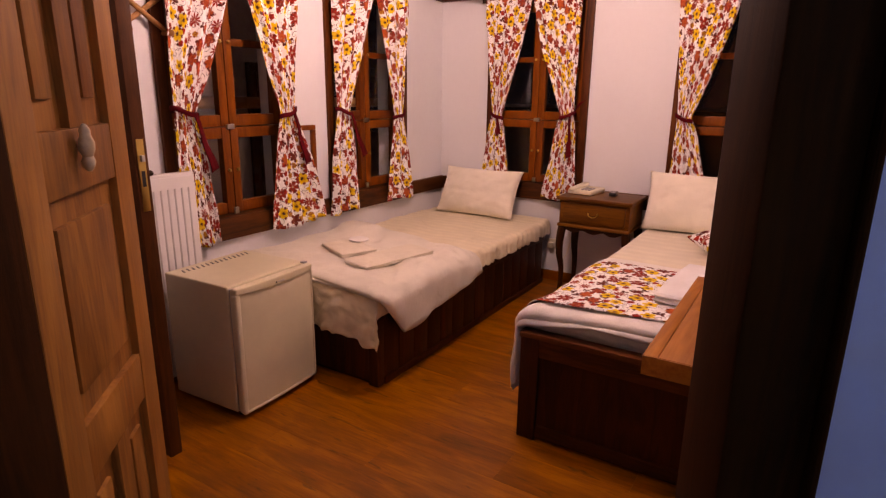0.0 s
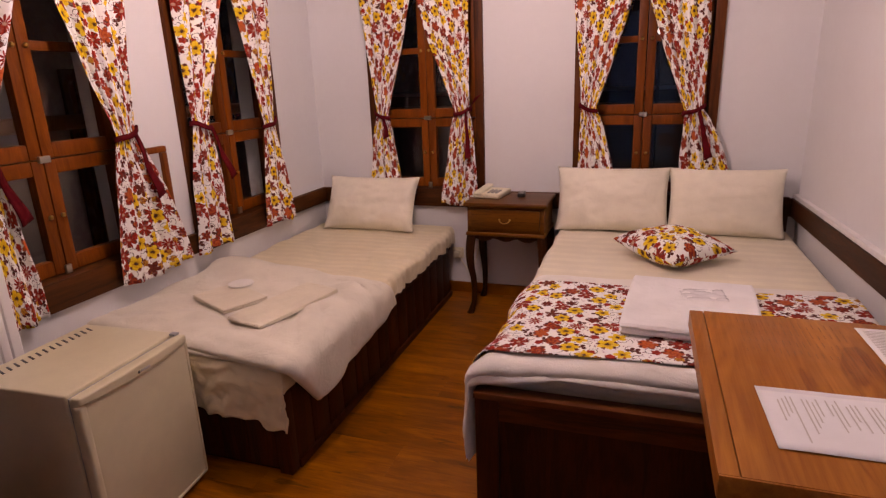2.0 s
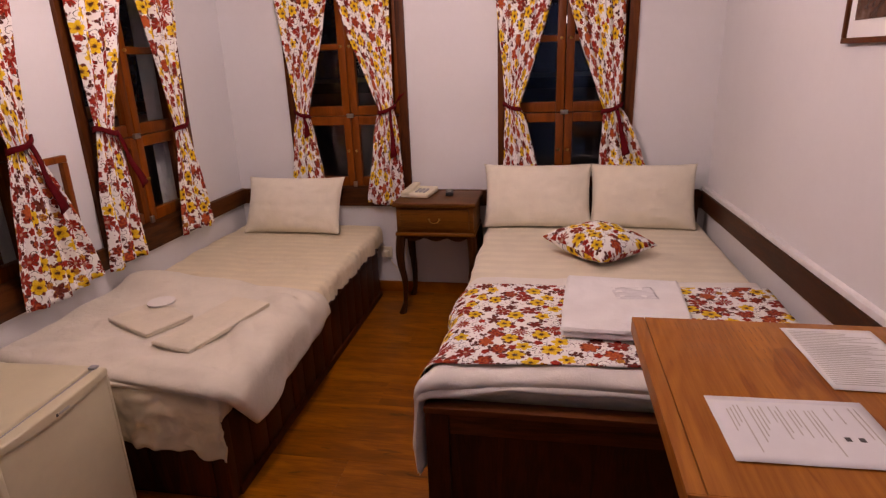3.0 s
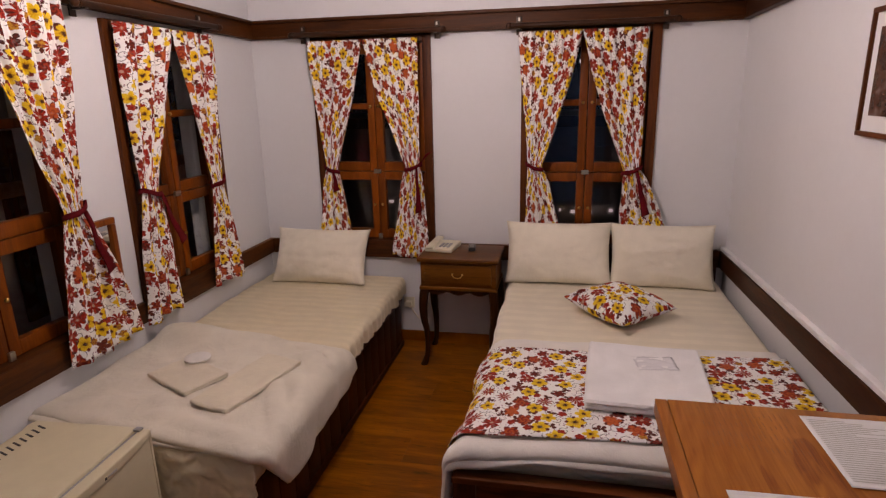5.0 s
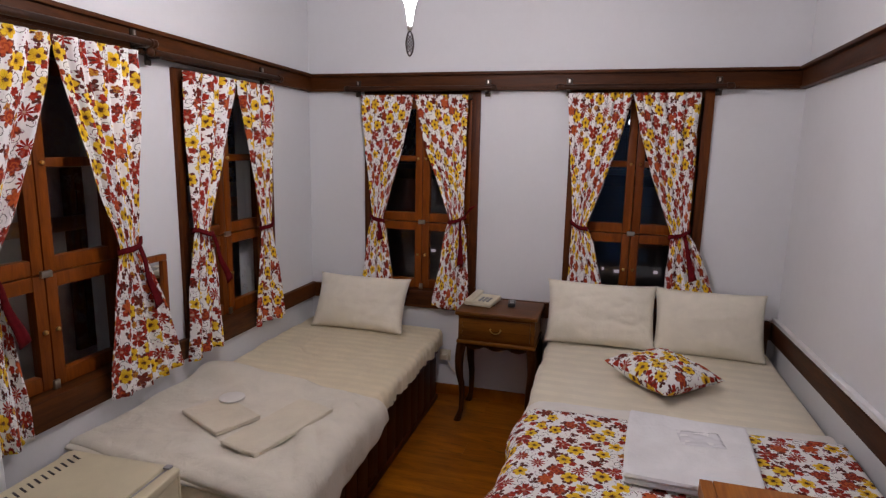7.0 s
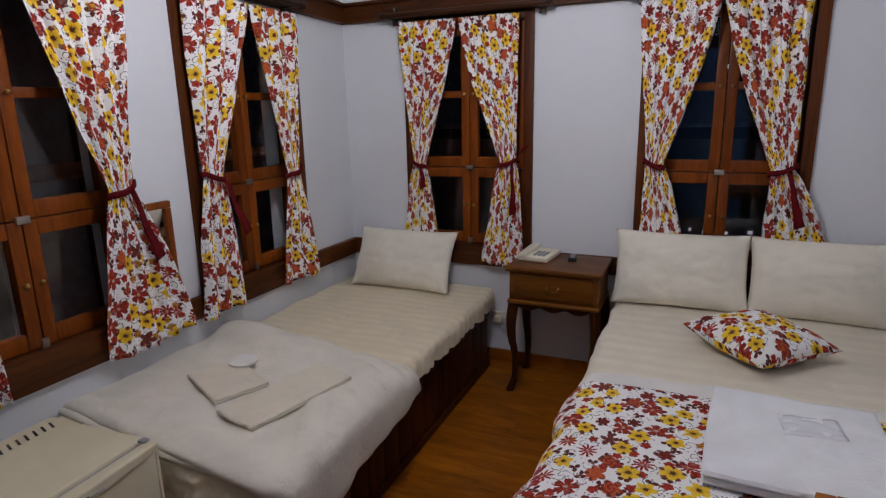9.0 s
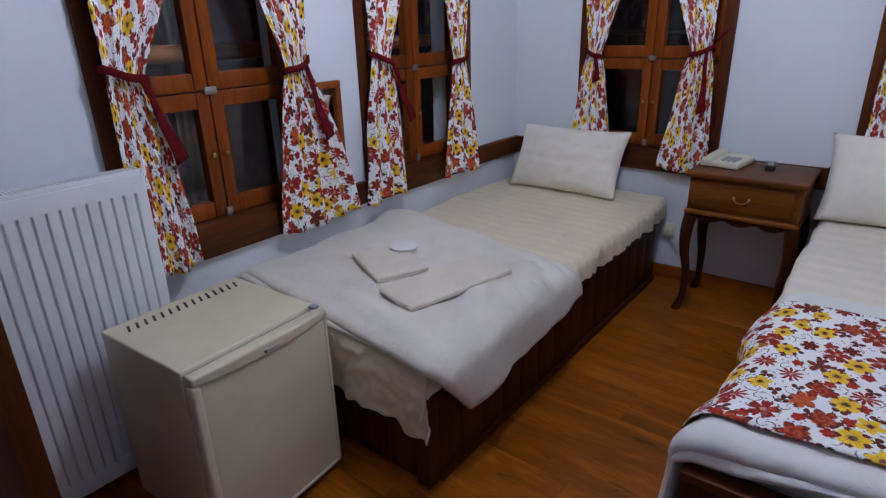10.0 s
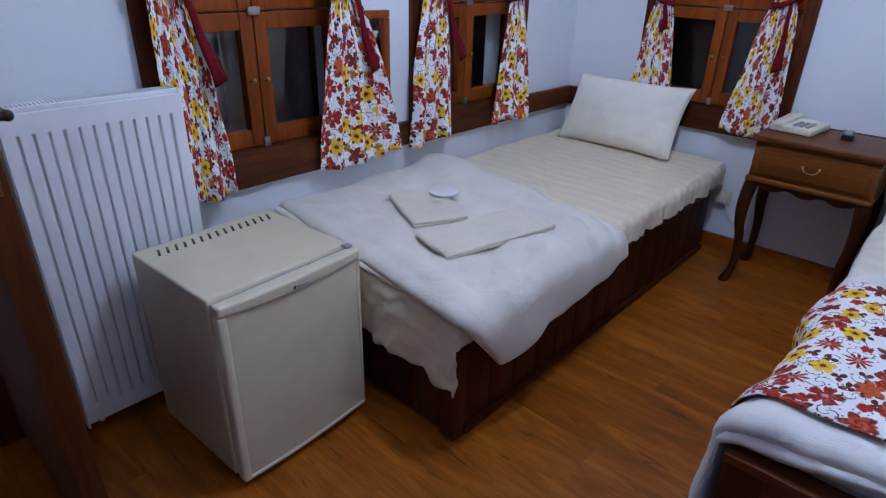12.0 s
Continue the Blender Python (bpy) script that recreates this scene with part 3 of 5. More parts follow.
# ---------------------------------------------------------------- curtains
def drape_panel(side, zt, zb, tie_z, spans, pleats, seed, name_label, out=0.075):
    """spans: (from, to) along the wall at the top, at the tie and at the hem."""
    top, tie, hem = spans
    flat = 0.46

    def edges(z):
        if z >= tie_z:
            t = (zt - z) / (zt - tie_z)
            k0, k1 = ease(t) * 0.5 + t * 0.5, t ** 1.25
            lo_f = lerp(top[0], tie[0], k0 if abs(tie[0] - top[0]) < abs(tie[1] - top[1]) else k1)
            hi_f = lerp(top[1], tie[1], k1 if abs(tie[0] - top[0]) < abs(tie[1] - top[1]) else k0)
            return lo_f, hi_f
        t = (tie_z - z) / (tie_z - zb)
        t = t ** 0.72
        return lerp(tie[0], hem[0], t), lerp(tie[1], hem[1], t)

    def place(s, t):
        z = zt + (zb - zt) * t
        lo, hi = edges(z)
        wide = hi - lo
        gather = 1 - min(1, wide / flat)
        near = math.exp(-((z - tie_z) / 0.11) ** 2)
        wob = s + (0.05 * n3(s * 3 + seed, z * 1.3, seed) + 0.022 * n3(s * 9 + seed, z * 2.6, seed + 2)) * min(1, 6 * s, 6 * (1 - s))
        ph = wob * pleats * 2 * math.pi
        # narrow pleats under the heading tape run together into broad folds further down
        head = max(0.4, 1 - (zt - z) / (0.8 * (zt - tie_z)))
        tape = math.exp(-((zt - 0.035 - z) / 0.014) ** 2)
        fine = min(0.020, 0.44 * wide / pleats) * head * (1 - 0.4 * tape) * (0.3 - (0.5 + 0.5 * math.cos(ph)) ** 3)
        broad = min(0.011 + 0.036 * gather, 0.48 * wide / pleats) * (1 - 0.45 * near) * (1.1 - 0.7 * head) * (1 + 0.5 * n3(wob * 3 + seed, z, 3.3))
        d = out + fine + broad * math.sin(0.5 * ph + seed + 0.4 * math.sin(0.5 * ph)) + 0.010 * n3(s * 4, z * 4, seed + 4)
        u = lo + wide * s + 0.007 * n3(z * 6, s * 2, seed)
        z += 0.012 * t ** 6 * math.sin(s * 5 + seed)
        return spot(side, u, max(0.035, d), z)

    return grid(150, 80, place, lambda s, t: (s * flat + seed * 0.37, (zt + (zb - zt) * t)))


def tie_band(side, u0, u1, z, out=0.075, slope=0.0):
    """A sash round the gathered cloth."""
    mid, half = (u0 + u1) / 2, (u1 - u0) / 2 + 0.012
    seg = 24

    def loop(s, t):
        a = s * 2 * math.pi
        u = mid + half * math.cos(a)
        return spot(side, u, out + 0.032 * math.sin(a), z + slope * math.cos(a) + (t - 0.5) * 0.024 + 0.004 * math.sin(3 * a))

    return grid(seg, 2, loop, lambda s, t: (s * 0.3, t * 0.03))


def curtain_set(side, zt, panels, rod_span, z_rod, brackets, group):
    pole = root("curtain_rod", spot(side, sum(rod_span) / 2, 0.10, z_rod), "dark turned wooden curtain rod with rings on brackets", "curtain rod", "curtain rods")
    part("pole", rod(spot(side, rod_span[0], 0.10, z_rod), spot(side, rod_span[1], 0.10, z_rod), 0.0145), M_ROD, pole)
    for e, sgn in ((rod_span[0], -1), (rod_span[1], 1)):
        f = rod(spot(side, e, 0.10, z_rod), spot(side, e + sgn * 0.012, 0.10, z_rod), 0.018)
        part("finial", ball(spot(side, e + sgn * 0.024, 0.10, z_rod), 0.019, f), M_ROD, pole)
    for b in brackets:
        w = on(side)
        br = w(b - 0.016, b + 0.016, 0.032, 0.042, z_rod - 0.045, z_rod + 0.055, 0.003)
        br = w(b - 0.010, b + 0.010, 0.042, 0.108, z_rod - 0.020, z_rod - 0.011, 0.002, br)
        part("bracket", br, M_IRON, pole)
        part("eye", ring(spot(side, b, 0.10, z_rod), 0.019, 0.004, "x" if side == "back" else "y"), M_IRON, pole)
        part("screw", w(b - 0.005, b + 0.005, 0.042, 0.047, z_rod + 0.03, z_rod + 0.048, 0.001), M_STEEL, pole)
    for top, tie, hem, zb, tz, pleats, seed, tail in panels:
        cur = root("curtain", spot(side, sum(hem) / 2, 0.06, zb), "white cotton curtain printed with red and yellow flowers, tied back", "curtain", group)
        ob = part("cloth", drape_panel(side, zt, zb, tz, (top, tie, hem), pleats, seed, ""), M_FLORAL, cur, "", 180)
        thicken(ob, 0.002, 0)
        slope = 0.02 if abs(tie[0] - top[0]) < abs(tie[1] - top[1]) else -0.02
        band = part("tie", tie_band(side, tie[0], tie[1], tz, 0.075, -slope), M_MAROON, cur, "maroon velvet tie", 180)
        thicken(band, 0.004, 0)
        for du, dz in tail if isinstance(tail, list) else [tail] if tail else []:
            u0 = tie[1] - 0.02 if du > 0 else tie[0] + 0.02
            tl = grid(3, 12, lambda s, t: spot(side, u0 + du * t + (s - 0.5) * (0.014 + 0.030 * t * t), 0.098 + 0.015 * t + 0.006 * math.sin(9 * t), tz - 0.005 + dz * t + (s - 0.5) * 0.02), lambda s, t: (s * 0.05, t * 0.25))
            thicken(part("tie_end", tl, M_MAROON, cur, "maroon velvet tie", 180), 0.004, 0)
        for k in range(5):
            u = lerp(top[0] + 0.02, top[1] - 0.02, k / 4)
            part("ring", ring(spot(side, u, 0.10, z_rod - 0.006), 0.025, 0.005, "x" if side == "back" else "y"), M_ROD, cur, "dark wooden curtain ring")


ZR = 1.972
curtain_set("back", 1.945, [
    ((0.402, 0.752), (0.478, 0.553), (0.395, 0.645), 0.62, 1.172, 8, 1.0, (0.02, -0.13)),
    ((0.758, 1.102), (1.005, 1.095), (0.895, 1.140), 0.615, 1.185, 8, 2.3, [(0.085, 0.10), (0.012, -0.27)]),
], (0.345, 1.235), ZR + 0.008, (0.372, 1.212), "curtains of the back wall")
curtain_set("back", 1.950, [
    ((1.690, 2.040), (1.752, 1.832), (1.735, 1.985), 0.62, 1.190, 8, 3.1, None),
    ((2.046, 2.392), (2.300, 2.392), (2.290, 2.625), 0.62, 1.172, 8, 4.7, (0.06, -0.25)),
], (1.662, 2.510), ZR + 0.008, (1.690, 2.482), "curtains of the back wall")
curtain_set("left", 1.955, [
    ((-1.262, -0.880), (-1.262, -1.150), (-1.330, -1.060), 0.60, 1.205, 6, 5.2, (0.10, -0.26)),
    ((-0.876, -0.520), (-0.700, -0.610), (-0.790, -0.480), 0.60, 1.180, 6, 6.4, None),
], (-1.475, -0.535), ZR + 0.026, (-1.448, -0.60), "curtains of the window wall")
curtain_set("left", 1.998, [
    ((-2.315, -1.925), (-2.325, -2.215), (-2.335, -2.140), 0.60, 1.225, 6, 7.9, (0.07, -0.26)),
    ((-1.918, -1.536), (-1.700, -1.610), (-1.800, -1.385), 0.595, 1.212, 8, 9.3, (0.07, -0.27)),
], (-2.330, -1.500), ZR + 0.062, (-2.300, -1.52), "curtains of the window wall")

# ---------------------------------------------------------------- pendant lamp
PX, PY, PZ = 1.318, -1.752, 2.012
pend = root("pendant_lamp", (PX, PY, PZ - 0.11), "lit teardrop glass pendant lamp with a pierced metal drop", "lamp")
prof = [(0.006, 0.0), (0.009, 0.02), (0.016, 0.06), (0.030, 0.10), (0.050, 0.15), (0.068, 0.20), (0.074, 0.24), (0.064, 0.28), (0.038, 0.31), (0.026, 0.33)]
part("glass", lathe(prof, (PX, PY, PZ)), M_LAMP, pend, "glowing white glass", 60)
part("cap", lathe([(0.028, 0.33), (0.030, 0.345), (0.012, 0.37), (0.006, 0.40)], (PX, PY, PZ)), M_STEEL, pend)
part("chain", rod((PX, PY, PZ + 0.40), (PX, PY, CZ - 0.03), 0.003, None, None, 6), M_IRON, pend)
part("rose", lathe([(0.02, -0.03), (0.045, -0.015), (0.05, 0.0)], (PX, PY, CZ)), M_IRON, pend)
part("bead", ball((PX, PY, PZ - 0.008), 0.009), M_STEEL, pend)
bm = None
for k in range(28):
    a0, a1 = 2 * math.pi * k / 28, 2 * math.pi * (k + 1) / 28
    pt = lambda a: (PX + 0.0105 * math.sin(a) * (1 - 0.25 * abs(math.cos(a))), PY + 0.007 * math.sin(a), PZ - 0.055 + 0.037 * math.cos(a))
    bm = rod(pt(a0), pt(a1), 0.0022, None, bm, 6)
for k in range(-2, 3):
    bm = rod((PX - 0.008, PY - 0.005, PZ - 0.055 + 0.010 * k - 0.010), (PX + 0.008, PY + 0.005, PZ - 0.055 + 0.010 * k + 0.010), 0.0014, None, bm, 5)
    bm = rod((PX + 0.008, PY + 0.005, PZ - 0.055 + 0.010 * k - 0.010), (PX - 0.008, PY - 0.005, PZ - 0.055 + 0.010 * k + 0.010), 0.0014, None, bm, 5)
part("drop", bm, M_IRON, pend, "pierced dark metal drop")


# ---------------------------------------------------------------- beds
def spread(x0, x1, y0, y1, z, sup, r=0.05, puff=0.0, wrinkle=0.006, seed=0.0, nu=70, nv=90, hem=0.01, bow=None, wave=0.02, body=0.0, lip=0.045, ruffle=0.0, ridges=()):
    """A cloth lying on the rectangle sup, its overhang bent down over the edges."""
    sx0, sx1, sy0, sy1 = sup

    def fold(c, lo, hi):
        if c < lo:
            e, s, edge = lo - c, -1, lo
        elif c > hi:
            e, s, edge = c - hi, 1, hi
        else:
            return c, 0.0, 0.0
        a = min(e / r, math.pi / 2)
        down = r * (1 - math.cos(a)) + max(0.0, e - r * math.pi / 2)
        return edge + s * r * math.sin(a), down, e

    def place(s, t):
        u, v = lerp(x0, x1, s), lerp(y0, y1, t)
        if bow:
            u, v = bow(u, v, s, t)
        px, dx, ex = fold(u, sx0, sx1)
        py, dy, ey = fold(v, sy0, sy1)
        zz = z - max(dx, dy) - 0.35 * min(dx, dy)
        big = n3(u * 2.6 + seed, v * 2.6, seed) + 0.5 * n3(u * 6 + seed, v * 6, 3.1)
        line = abs(n3(u * 3.1 + v * 1.7 + seed, v * 3.7 - u, 7 + seed))
        zz += puff * (1 - 0.4 * (abs(2 * s - 1) ** 4 + abs(2 * t - 1) ** 4)) + wrinkle * big - wrinkle * 0.7 * (1 - line) ** 3
        for ax, ay, bx, by, wide, high in ridges:
            k = max(0.0, min(1.0, ((u - ax) * (bx - ax) + (v - ay) * (by - ay)) / ((bx - ax) ** 2 + (by - ay) ** 2)))
            away = math.hypot(u - lerp(ax, bx, k), v - lerp(ay, by, k)) + 0.012 * n3(u * 7, v * 7, seed)
            zz += high * (0.35 + 0.65 * math.sin(math.pi * (0.15 + 0.7 * k))) * math.exp(-(away / wide) ** 2)
        if dx > 0.01:
            w = wave * min(1, dx / 0.12) * math.sin(v * 17 + 3 * n3(v * 2, seed)) + 0.012 * n3(v * 9, zz * 5, seed)
            px += (1 if u > sx1 else -1) * (w + 0.4 * ruffle * min(1, dx / 0.05) * math.sin(v * 88 + 4 * n3(v * 5, seed)))
            zz -= 0.7 * ruffle * min(1, dx / 0.05) * math.sin(v * 61 + 5 * n3(v * 4, seed + 1))
        if dy > 0.01:
            w = wave * min(1, dy / 0.12) * math.sin(u * 19 + 3 * n3(u * 2, seed)) + 0.010 * n3(u * 9, zz * 5, seed) + 1.5 * wrinkle * n3(u * 15 + 0.4 * v, zz * 17, seed)
            py += (1 if v > sy1 else -1) * w
            py += 1.3 * ruffle * min(1, dy / 0.03) * (n3(u * 24, zz * 26, seed) + 0.8 * n3(u * 11 + zz * 6, zz * 13, seed + 6))
            zz += hem * n3(u * 5, seed + 2) + 0.4 * ruffle * math.sin(u * 70 + 4 * n3(u * 4, seed))
        return (px, py, max(zz, 0.02))

    own = lambda s, t: (lerp(x0, x1, s), lerp(y0, y1, t))
    if not body:
        return grid(nu, nv, place, own)

    def stuffed(s, t):
        """Lifted off the lower face along its normal, rounded towards the hems."""
        p, h = Vector(place(s, t)), 0.004
        a = Vector(place(min(1, s + h), t)) - Vector(place(max(0, s - h), t))
        b = Vector(place(s, min(1, t + h))) - Vector(place(s, max(0, t - h)))
        up = a.cross(b).normalized()
        e = min(min(s, 1 - s) * abs(x1 - x0), min(t, 1 - t) * abs(y1 - y0)) / lip
        full = math.sqrt(max(0.0, 1 - (1 - min(1, e)) ** 2))
        soft = 1 + 0.35 * n3(p.x * 5 + seed, p.y * 5, 9) + 0.15 * n3(p.x * 13, p.y * 13, seed)
        return p + up * body * full * soft

    remap = lambda q: 0.5 + (q - 0.5) * (1 + 0.22 * (1 - (2 * q - 1) ** 2)) if 0 < q < 1 else q
    bm = grid(nu, nv, lambda s, t: stuffed(remap(s), remap(t)), lambda s, t: own(remap(s), remap(t)))
    grid(nu, nv, lambda s, t: place(remap(s), remap(t)), lambda s, t: own(remap(s), remap(t)), bm)
    bmesh.ops.remove_doubles(bm, verts=bm.verts, dist=0.0005)
    bmesh.ops.recalc_face_normals(bm, faces=bm.faces)
    return bm


def pillow_mesh(w, h, t, seed, sag=0.06, pts=34):
    """A filled pillow lying in x, y with its middle at the origin; pointed corners, pulled-in sides."""
    bm = bmesh.new()
    for face in (1, -1):
        def place(a, b, face=face):
            u, v = 2 * a - 1, 2 * b - 1
            cu, cv = 1 - sag * (1 - v * v) ** 0.0 * (1 - abs(v) ** 2.5), 1 - sag * (1 - abs(u) ** 2.5)
            body = max(0.0, (1 - abs(u) ** 2.6) * (1 - abs(v) ** 2.6)) ** 0.55
            ruck = 0.18 * n3(u * 2 + seed, v * 2, seed) + 0.11 * n3(u * 5, v * 5, seed + face) + 0.10 * n3(u * 11, v * 3 + seed, face) * abs(u) ** 2 - 0.07 * (1 - abs(n3(u * 1.4 - v, v * 1.6 + u, seed + 5))) ** 4
            z = face * t / 2 * body * (1 + ruck)
            return (w / 2 * u * cu, h / 2 * v * cv, z)
        grid(pts, pts, place, (lambda a, b, f=face: (a * w + seed, b * h + (0 if f > 0 else 3))), bm)
    bmesh.ops.remove_doubles(bm, verts=bm.verts, dist=0.0008)
    bmesh.ops.recalc_face_normals(bm, faces=bm.faces)
    return bm


# single bed
SX0, SX1, SY0, SY1 = 0.035, 0.945, -2.010, -0.10
bed = root("single_bed", ((SX0 + SX1) / 2, (SY0 + SY1) / 2, 0), "low dark wooden single bed with boarded sides", "bed")
part("base", box(SX0 + 0.02, SX1 - 0.02, SY0 + 0.02, SY1, 0.0, 0.30), M_BED, bed)
rows = 15
for k in range(rows):
    y0 = SY0 + 0.05 + (SY1 - SY0 - 0.06) * k / rows
    part("side_board", box(SX1 - 0.02, SX1 - 0.004, y0 + 0.002, y0 + (SY1 - SY0 - 0.06) / rows - 0.002, 0.02, 0.315, 0.004), M_BED, bed)
for k in range(7):
    x0 = SX0 + (SX1 - SX0 - 0.06) * k / 7
    part("foot_board", box(x0 + 0.002, x0 + (SX1 - SX0 - 0.06) / 7 - 0.002, SY0 + 0.004, SY0 + 0.02, 0.02, 0.315, 0.004), M_BED, bed)
part("corner_post", box(SX1 - 0.055, SX1, SY0, SY0 + 0.05, 0.0, 0.33, 0.005), M_BED, bed)
part("plinth", box(SX1 - 0.004, SX1 + 0.008, SY0 + 0.05, SY1, 0.0, 0.035, 0.004), M_BED, bed)
part("side_rail", box(SX1 - 0.03, SX1 + 0.004, SY0 + 0.05, SY1, 0.315, 0.345, 0.005), M_BED, bed)
part("foot_rail", box(SX0, SX1 - 0.055, SY0 - 0.002, SY0 + 0.03, 0.315, 0.345, 0.005), M_BED, bed)
thing("mattress", box(SX0 + 0.01, SX1 - 0.015, SY0 + 0.02, SY1 + 0.04, 0.347, 0.445, 0.035, None, 4), M_SHEET, "thick mattress on the single bed", "mattress")
SUP = (SX0 - 0.02, SX1 - 0.02, SY0 + 0.012, SY1 + 0.08)
ob = thing("bed_sheet", spread(SX0 - 0.01, SX1 + 0.10, SY0 - 0.235, SY1 + 0.06, 0.458, SUP, 0.04, 0.0, 0.010, 2.0, 170, 260, 0.06, None, 0.010, 0.0, 0.045, 0.010), M_SHEET, "crumpled cream sheet hanging over the foot of the single bed", "bed sheet", "", "", 180)
thicken(ob, 0.004, 0)


def duvet_bow(u, v, s, t):
    """The duvet's head edge runs slantwise and its foot corner hangs low."""
    far = lerp(1.205, 1.10, t)
    u2 = lerp(0.0, far, s)
    if u2 < 0.97:
        foot, head = lerp(-1.955, -2.065, u2 / 0.97), -1.10 - 0.10 * (u2 / 0.97) ** 2 - 0.012 * math.sin(9 * u2)
    else:
        foot, head = -2.065 + 0.19 * (u2 - 0.97) / 0.235, -1.20 + 0.06 * (u2 - 0.97) / 0.13
    tuck = 0.012 if v < -5 else 0.0
    if not tuck:
        return u2, lerp(foot, head, t)
    return u2 - tuck, lerp(foot, head, t) + lerp(lerp(-0.016, tuck, ease((u2 - 0.45) / 0.45)), tuck, ease(t * 3))


# soft folds of the duvet: from, to, width, height
FOLDS = ((0.02, -1.16, 0.36, -1.24, 0.10, 0.042), (0.08, -1.32, 0.24, -1.50, 0.05, 0.014), (0.86, -1.34, 1.04, -1.56, 0.035, 0.022), (0.90, -1.54, 1.05, -1.80, 0.030, 0.020),
         (0.84, -1.62, 1.02, -1.96, 0.026, 0.018), (0.52, -1.90, 0.96, -2.00, 0.035, 0.015), (0.80, -1.24, 1.04, -1.36, 0.022, 0.015), (0.15, -1.90, 0.45, -1.78, 0.04, 0.012))
for z, inset, thick in ((0.471, 0.0, 0.030), (0.462, 0.018, 0.018)):
    ob = thing("duvet" if inset == 0 else "blanket", spread(0.0, 1.2, -9.0 if inset else -2.0, -8.0 if inset else -1.0, z, (SX0 - 0.1, SX1 + 0.005, SY0 - 0.035, 0.2), 0.05, 0.0, 0.010, 2.0, 100, 100, 0.02, duvet_bow, 0.006, thick, 0.045, 0.0, FOLDS), M_DUVET,
               "off-white duvet folded over the foot half of the single bed" if inset == 0 else "thin off-white blanket under the duvet", "duvet" if inset == 0 else "blanket", "", "", 180)

# towels on the single bed
def folded_towel(w, h, layers, thick, seed):
    """Soft rounded layers, one on the other."""
    folds = []
    for k in range(layers):
        o, z = 0.004 * n3(k * 3.1, seed), k * thick * 0.96
        remap = lambda q: 0.5 + (q - 0.5) * (1 + 0.3 * (1 - (2 * q - 1) ** 2))
        bm = bmesh.new()
        for face in (1, 0):
            def place(a, b, face=face, z=z, o=o):
                a, b = remap(a), remap(b)
                e = min(min(a, 1 - a) * w, min(b, 1 - b) * h) / (thick * 0.7)
                full = math.sqrt(max(0.0, 1 - (1 - min(1, e)) ** 2))
                u, v = 2 * a - 1, 2 * b - 1
                lift = thick * (0.5 + (0.5 if face else -0.5) * full) + face * 0.002 * n3(u * 3 + seed, v * 3, k)
                return (w / 2 * u * (1 - 0.02 * abs(v) ** 3) + o, h / 2 * v * (1 + 0.01 * math.sin(3 * u + seed)) + o, z + lift)
            grid(36, 36, place, lambda a, b: (a * w, b * h), bm)
        bmesh.ops.remove_doubles(bm, verts=bm.verts, dist=0.0003)
        bmesh.ops.recalc_face_normals(bm, faces=bm.faces)
        folds.append(bm)
    return folds


def towel(folds, at, rx, ry, rz, mat, label, group=""):
    tw = root("towel", at, label, "towel", group)
    for bm in folds:
        part("fold", rotated(bm, at, rx, ry, rz), mat, tw)


towel(folded_towel(0.30, 0.20, 2, 0.010, 1.0), (0.450, -1.625, 0.504), 1, -1, -26, M_BEIGE_T, "folded beige towel on the duvet", "towels on the single bed")
towel(folded_towel(0.19, 0.44, 2, 0.009, 2.0), (0.735, -1.635, 0.506), 1, 1, -14, M_BEIGE_T, "folded beige towel laid slantwise on the duvet", "towels on the single bed")
soap = lathe([(0.045, 0.0), (0.055, 0.004), (0.056, 0.010), (0.044, 0.014), (0.01, 0.015)], (0.415, -1.50, 0.524))
thing("shower_cap", soap, M_DUVET_W, "round white wrapped shower cap on the towel", "shower cap")

# pillow of the single bed
bm = rotated(pillow_mesh(0.64, 0.37, 0.18, 1.5), (0.435, -0.165, 0.622), 62, 0, 0)
thing("pillow", bm, M_PILLOW, "cream pillow leaning at the head of the single bed", "pillow", "", "", 180)

# double bed
BX0, BX1, BY0, BY1 = 1.645, 2.865, -2.005, -0.03
bed = root("double_bed", ((BX0 + BX1) / 2, (BY0 + BY1) / 2, 0), "dark wooden double bed with a panelled foot", "bed")
part("base", box(BX0 + 0.02, BX1 - 0.01, BY0 + 0.04, BY1, 0.06, 0.33), M_BED, bed)
for x in (BX0, BX1 - 0.075):
    part("foot_post", box(x, x + 0.075, BY0, BY0 + 0.045, 0.0, 0.43, 0.004), M_BED, bed)
part("foot_rail", box(BX0 - 0.003, BX1, BY0 - 0.008, BY0 + 0.05, 0.43, 0.452, 0.004), M_BED_X, bed)
part("foot_top_board", box(BX0 + 0.075, BX1 - 0.075, BY0 + 0.004, BY0 + 0.04, 0.355, 0.43, 0.003), M_BED_X, bed)
part("foot_panel", box(BX0 + 0.075, BX1 - 0.075, BY0 + 0.018, BY0 + 0.036, 0.06, 0.355), M_BED, bed)
part("foot_bottom_board", box(BX0 + 0.075, BX1 - 0.075, BY0 + 0.004, BY0 + 0.04, 0.012, 0.065, 0.003), M_BED_X, bed)
hole = part("finger_hole", lathe([(0.020, 0.0), (0.028, 0.003), (0.028, 0.008)], (0, 0, 0)), M_BLACK, bed)
hole.matrix_basis = pose(1.955 - bed.location.x, BY0 + 0.020 - bed.location.y, 0.135, 90, 0, 0) @ Matrix.Diagonal((1.2, 0.8, 1, 1))
part("side_board", box(BX0, BX0 + 0.022, BY0 + 0.045, BY1, 0.05, 0.36, 0.004), M_BED, bed)
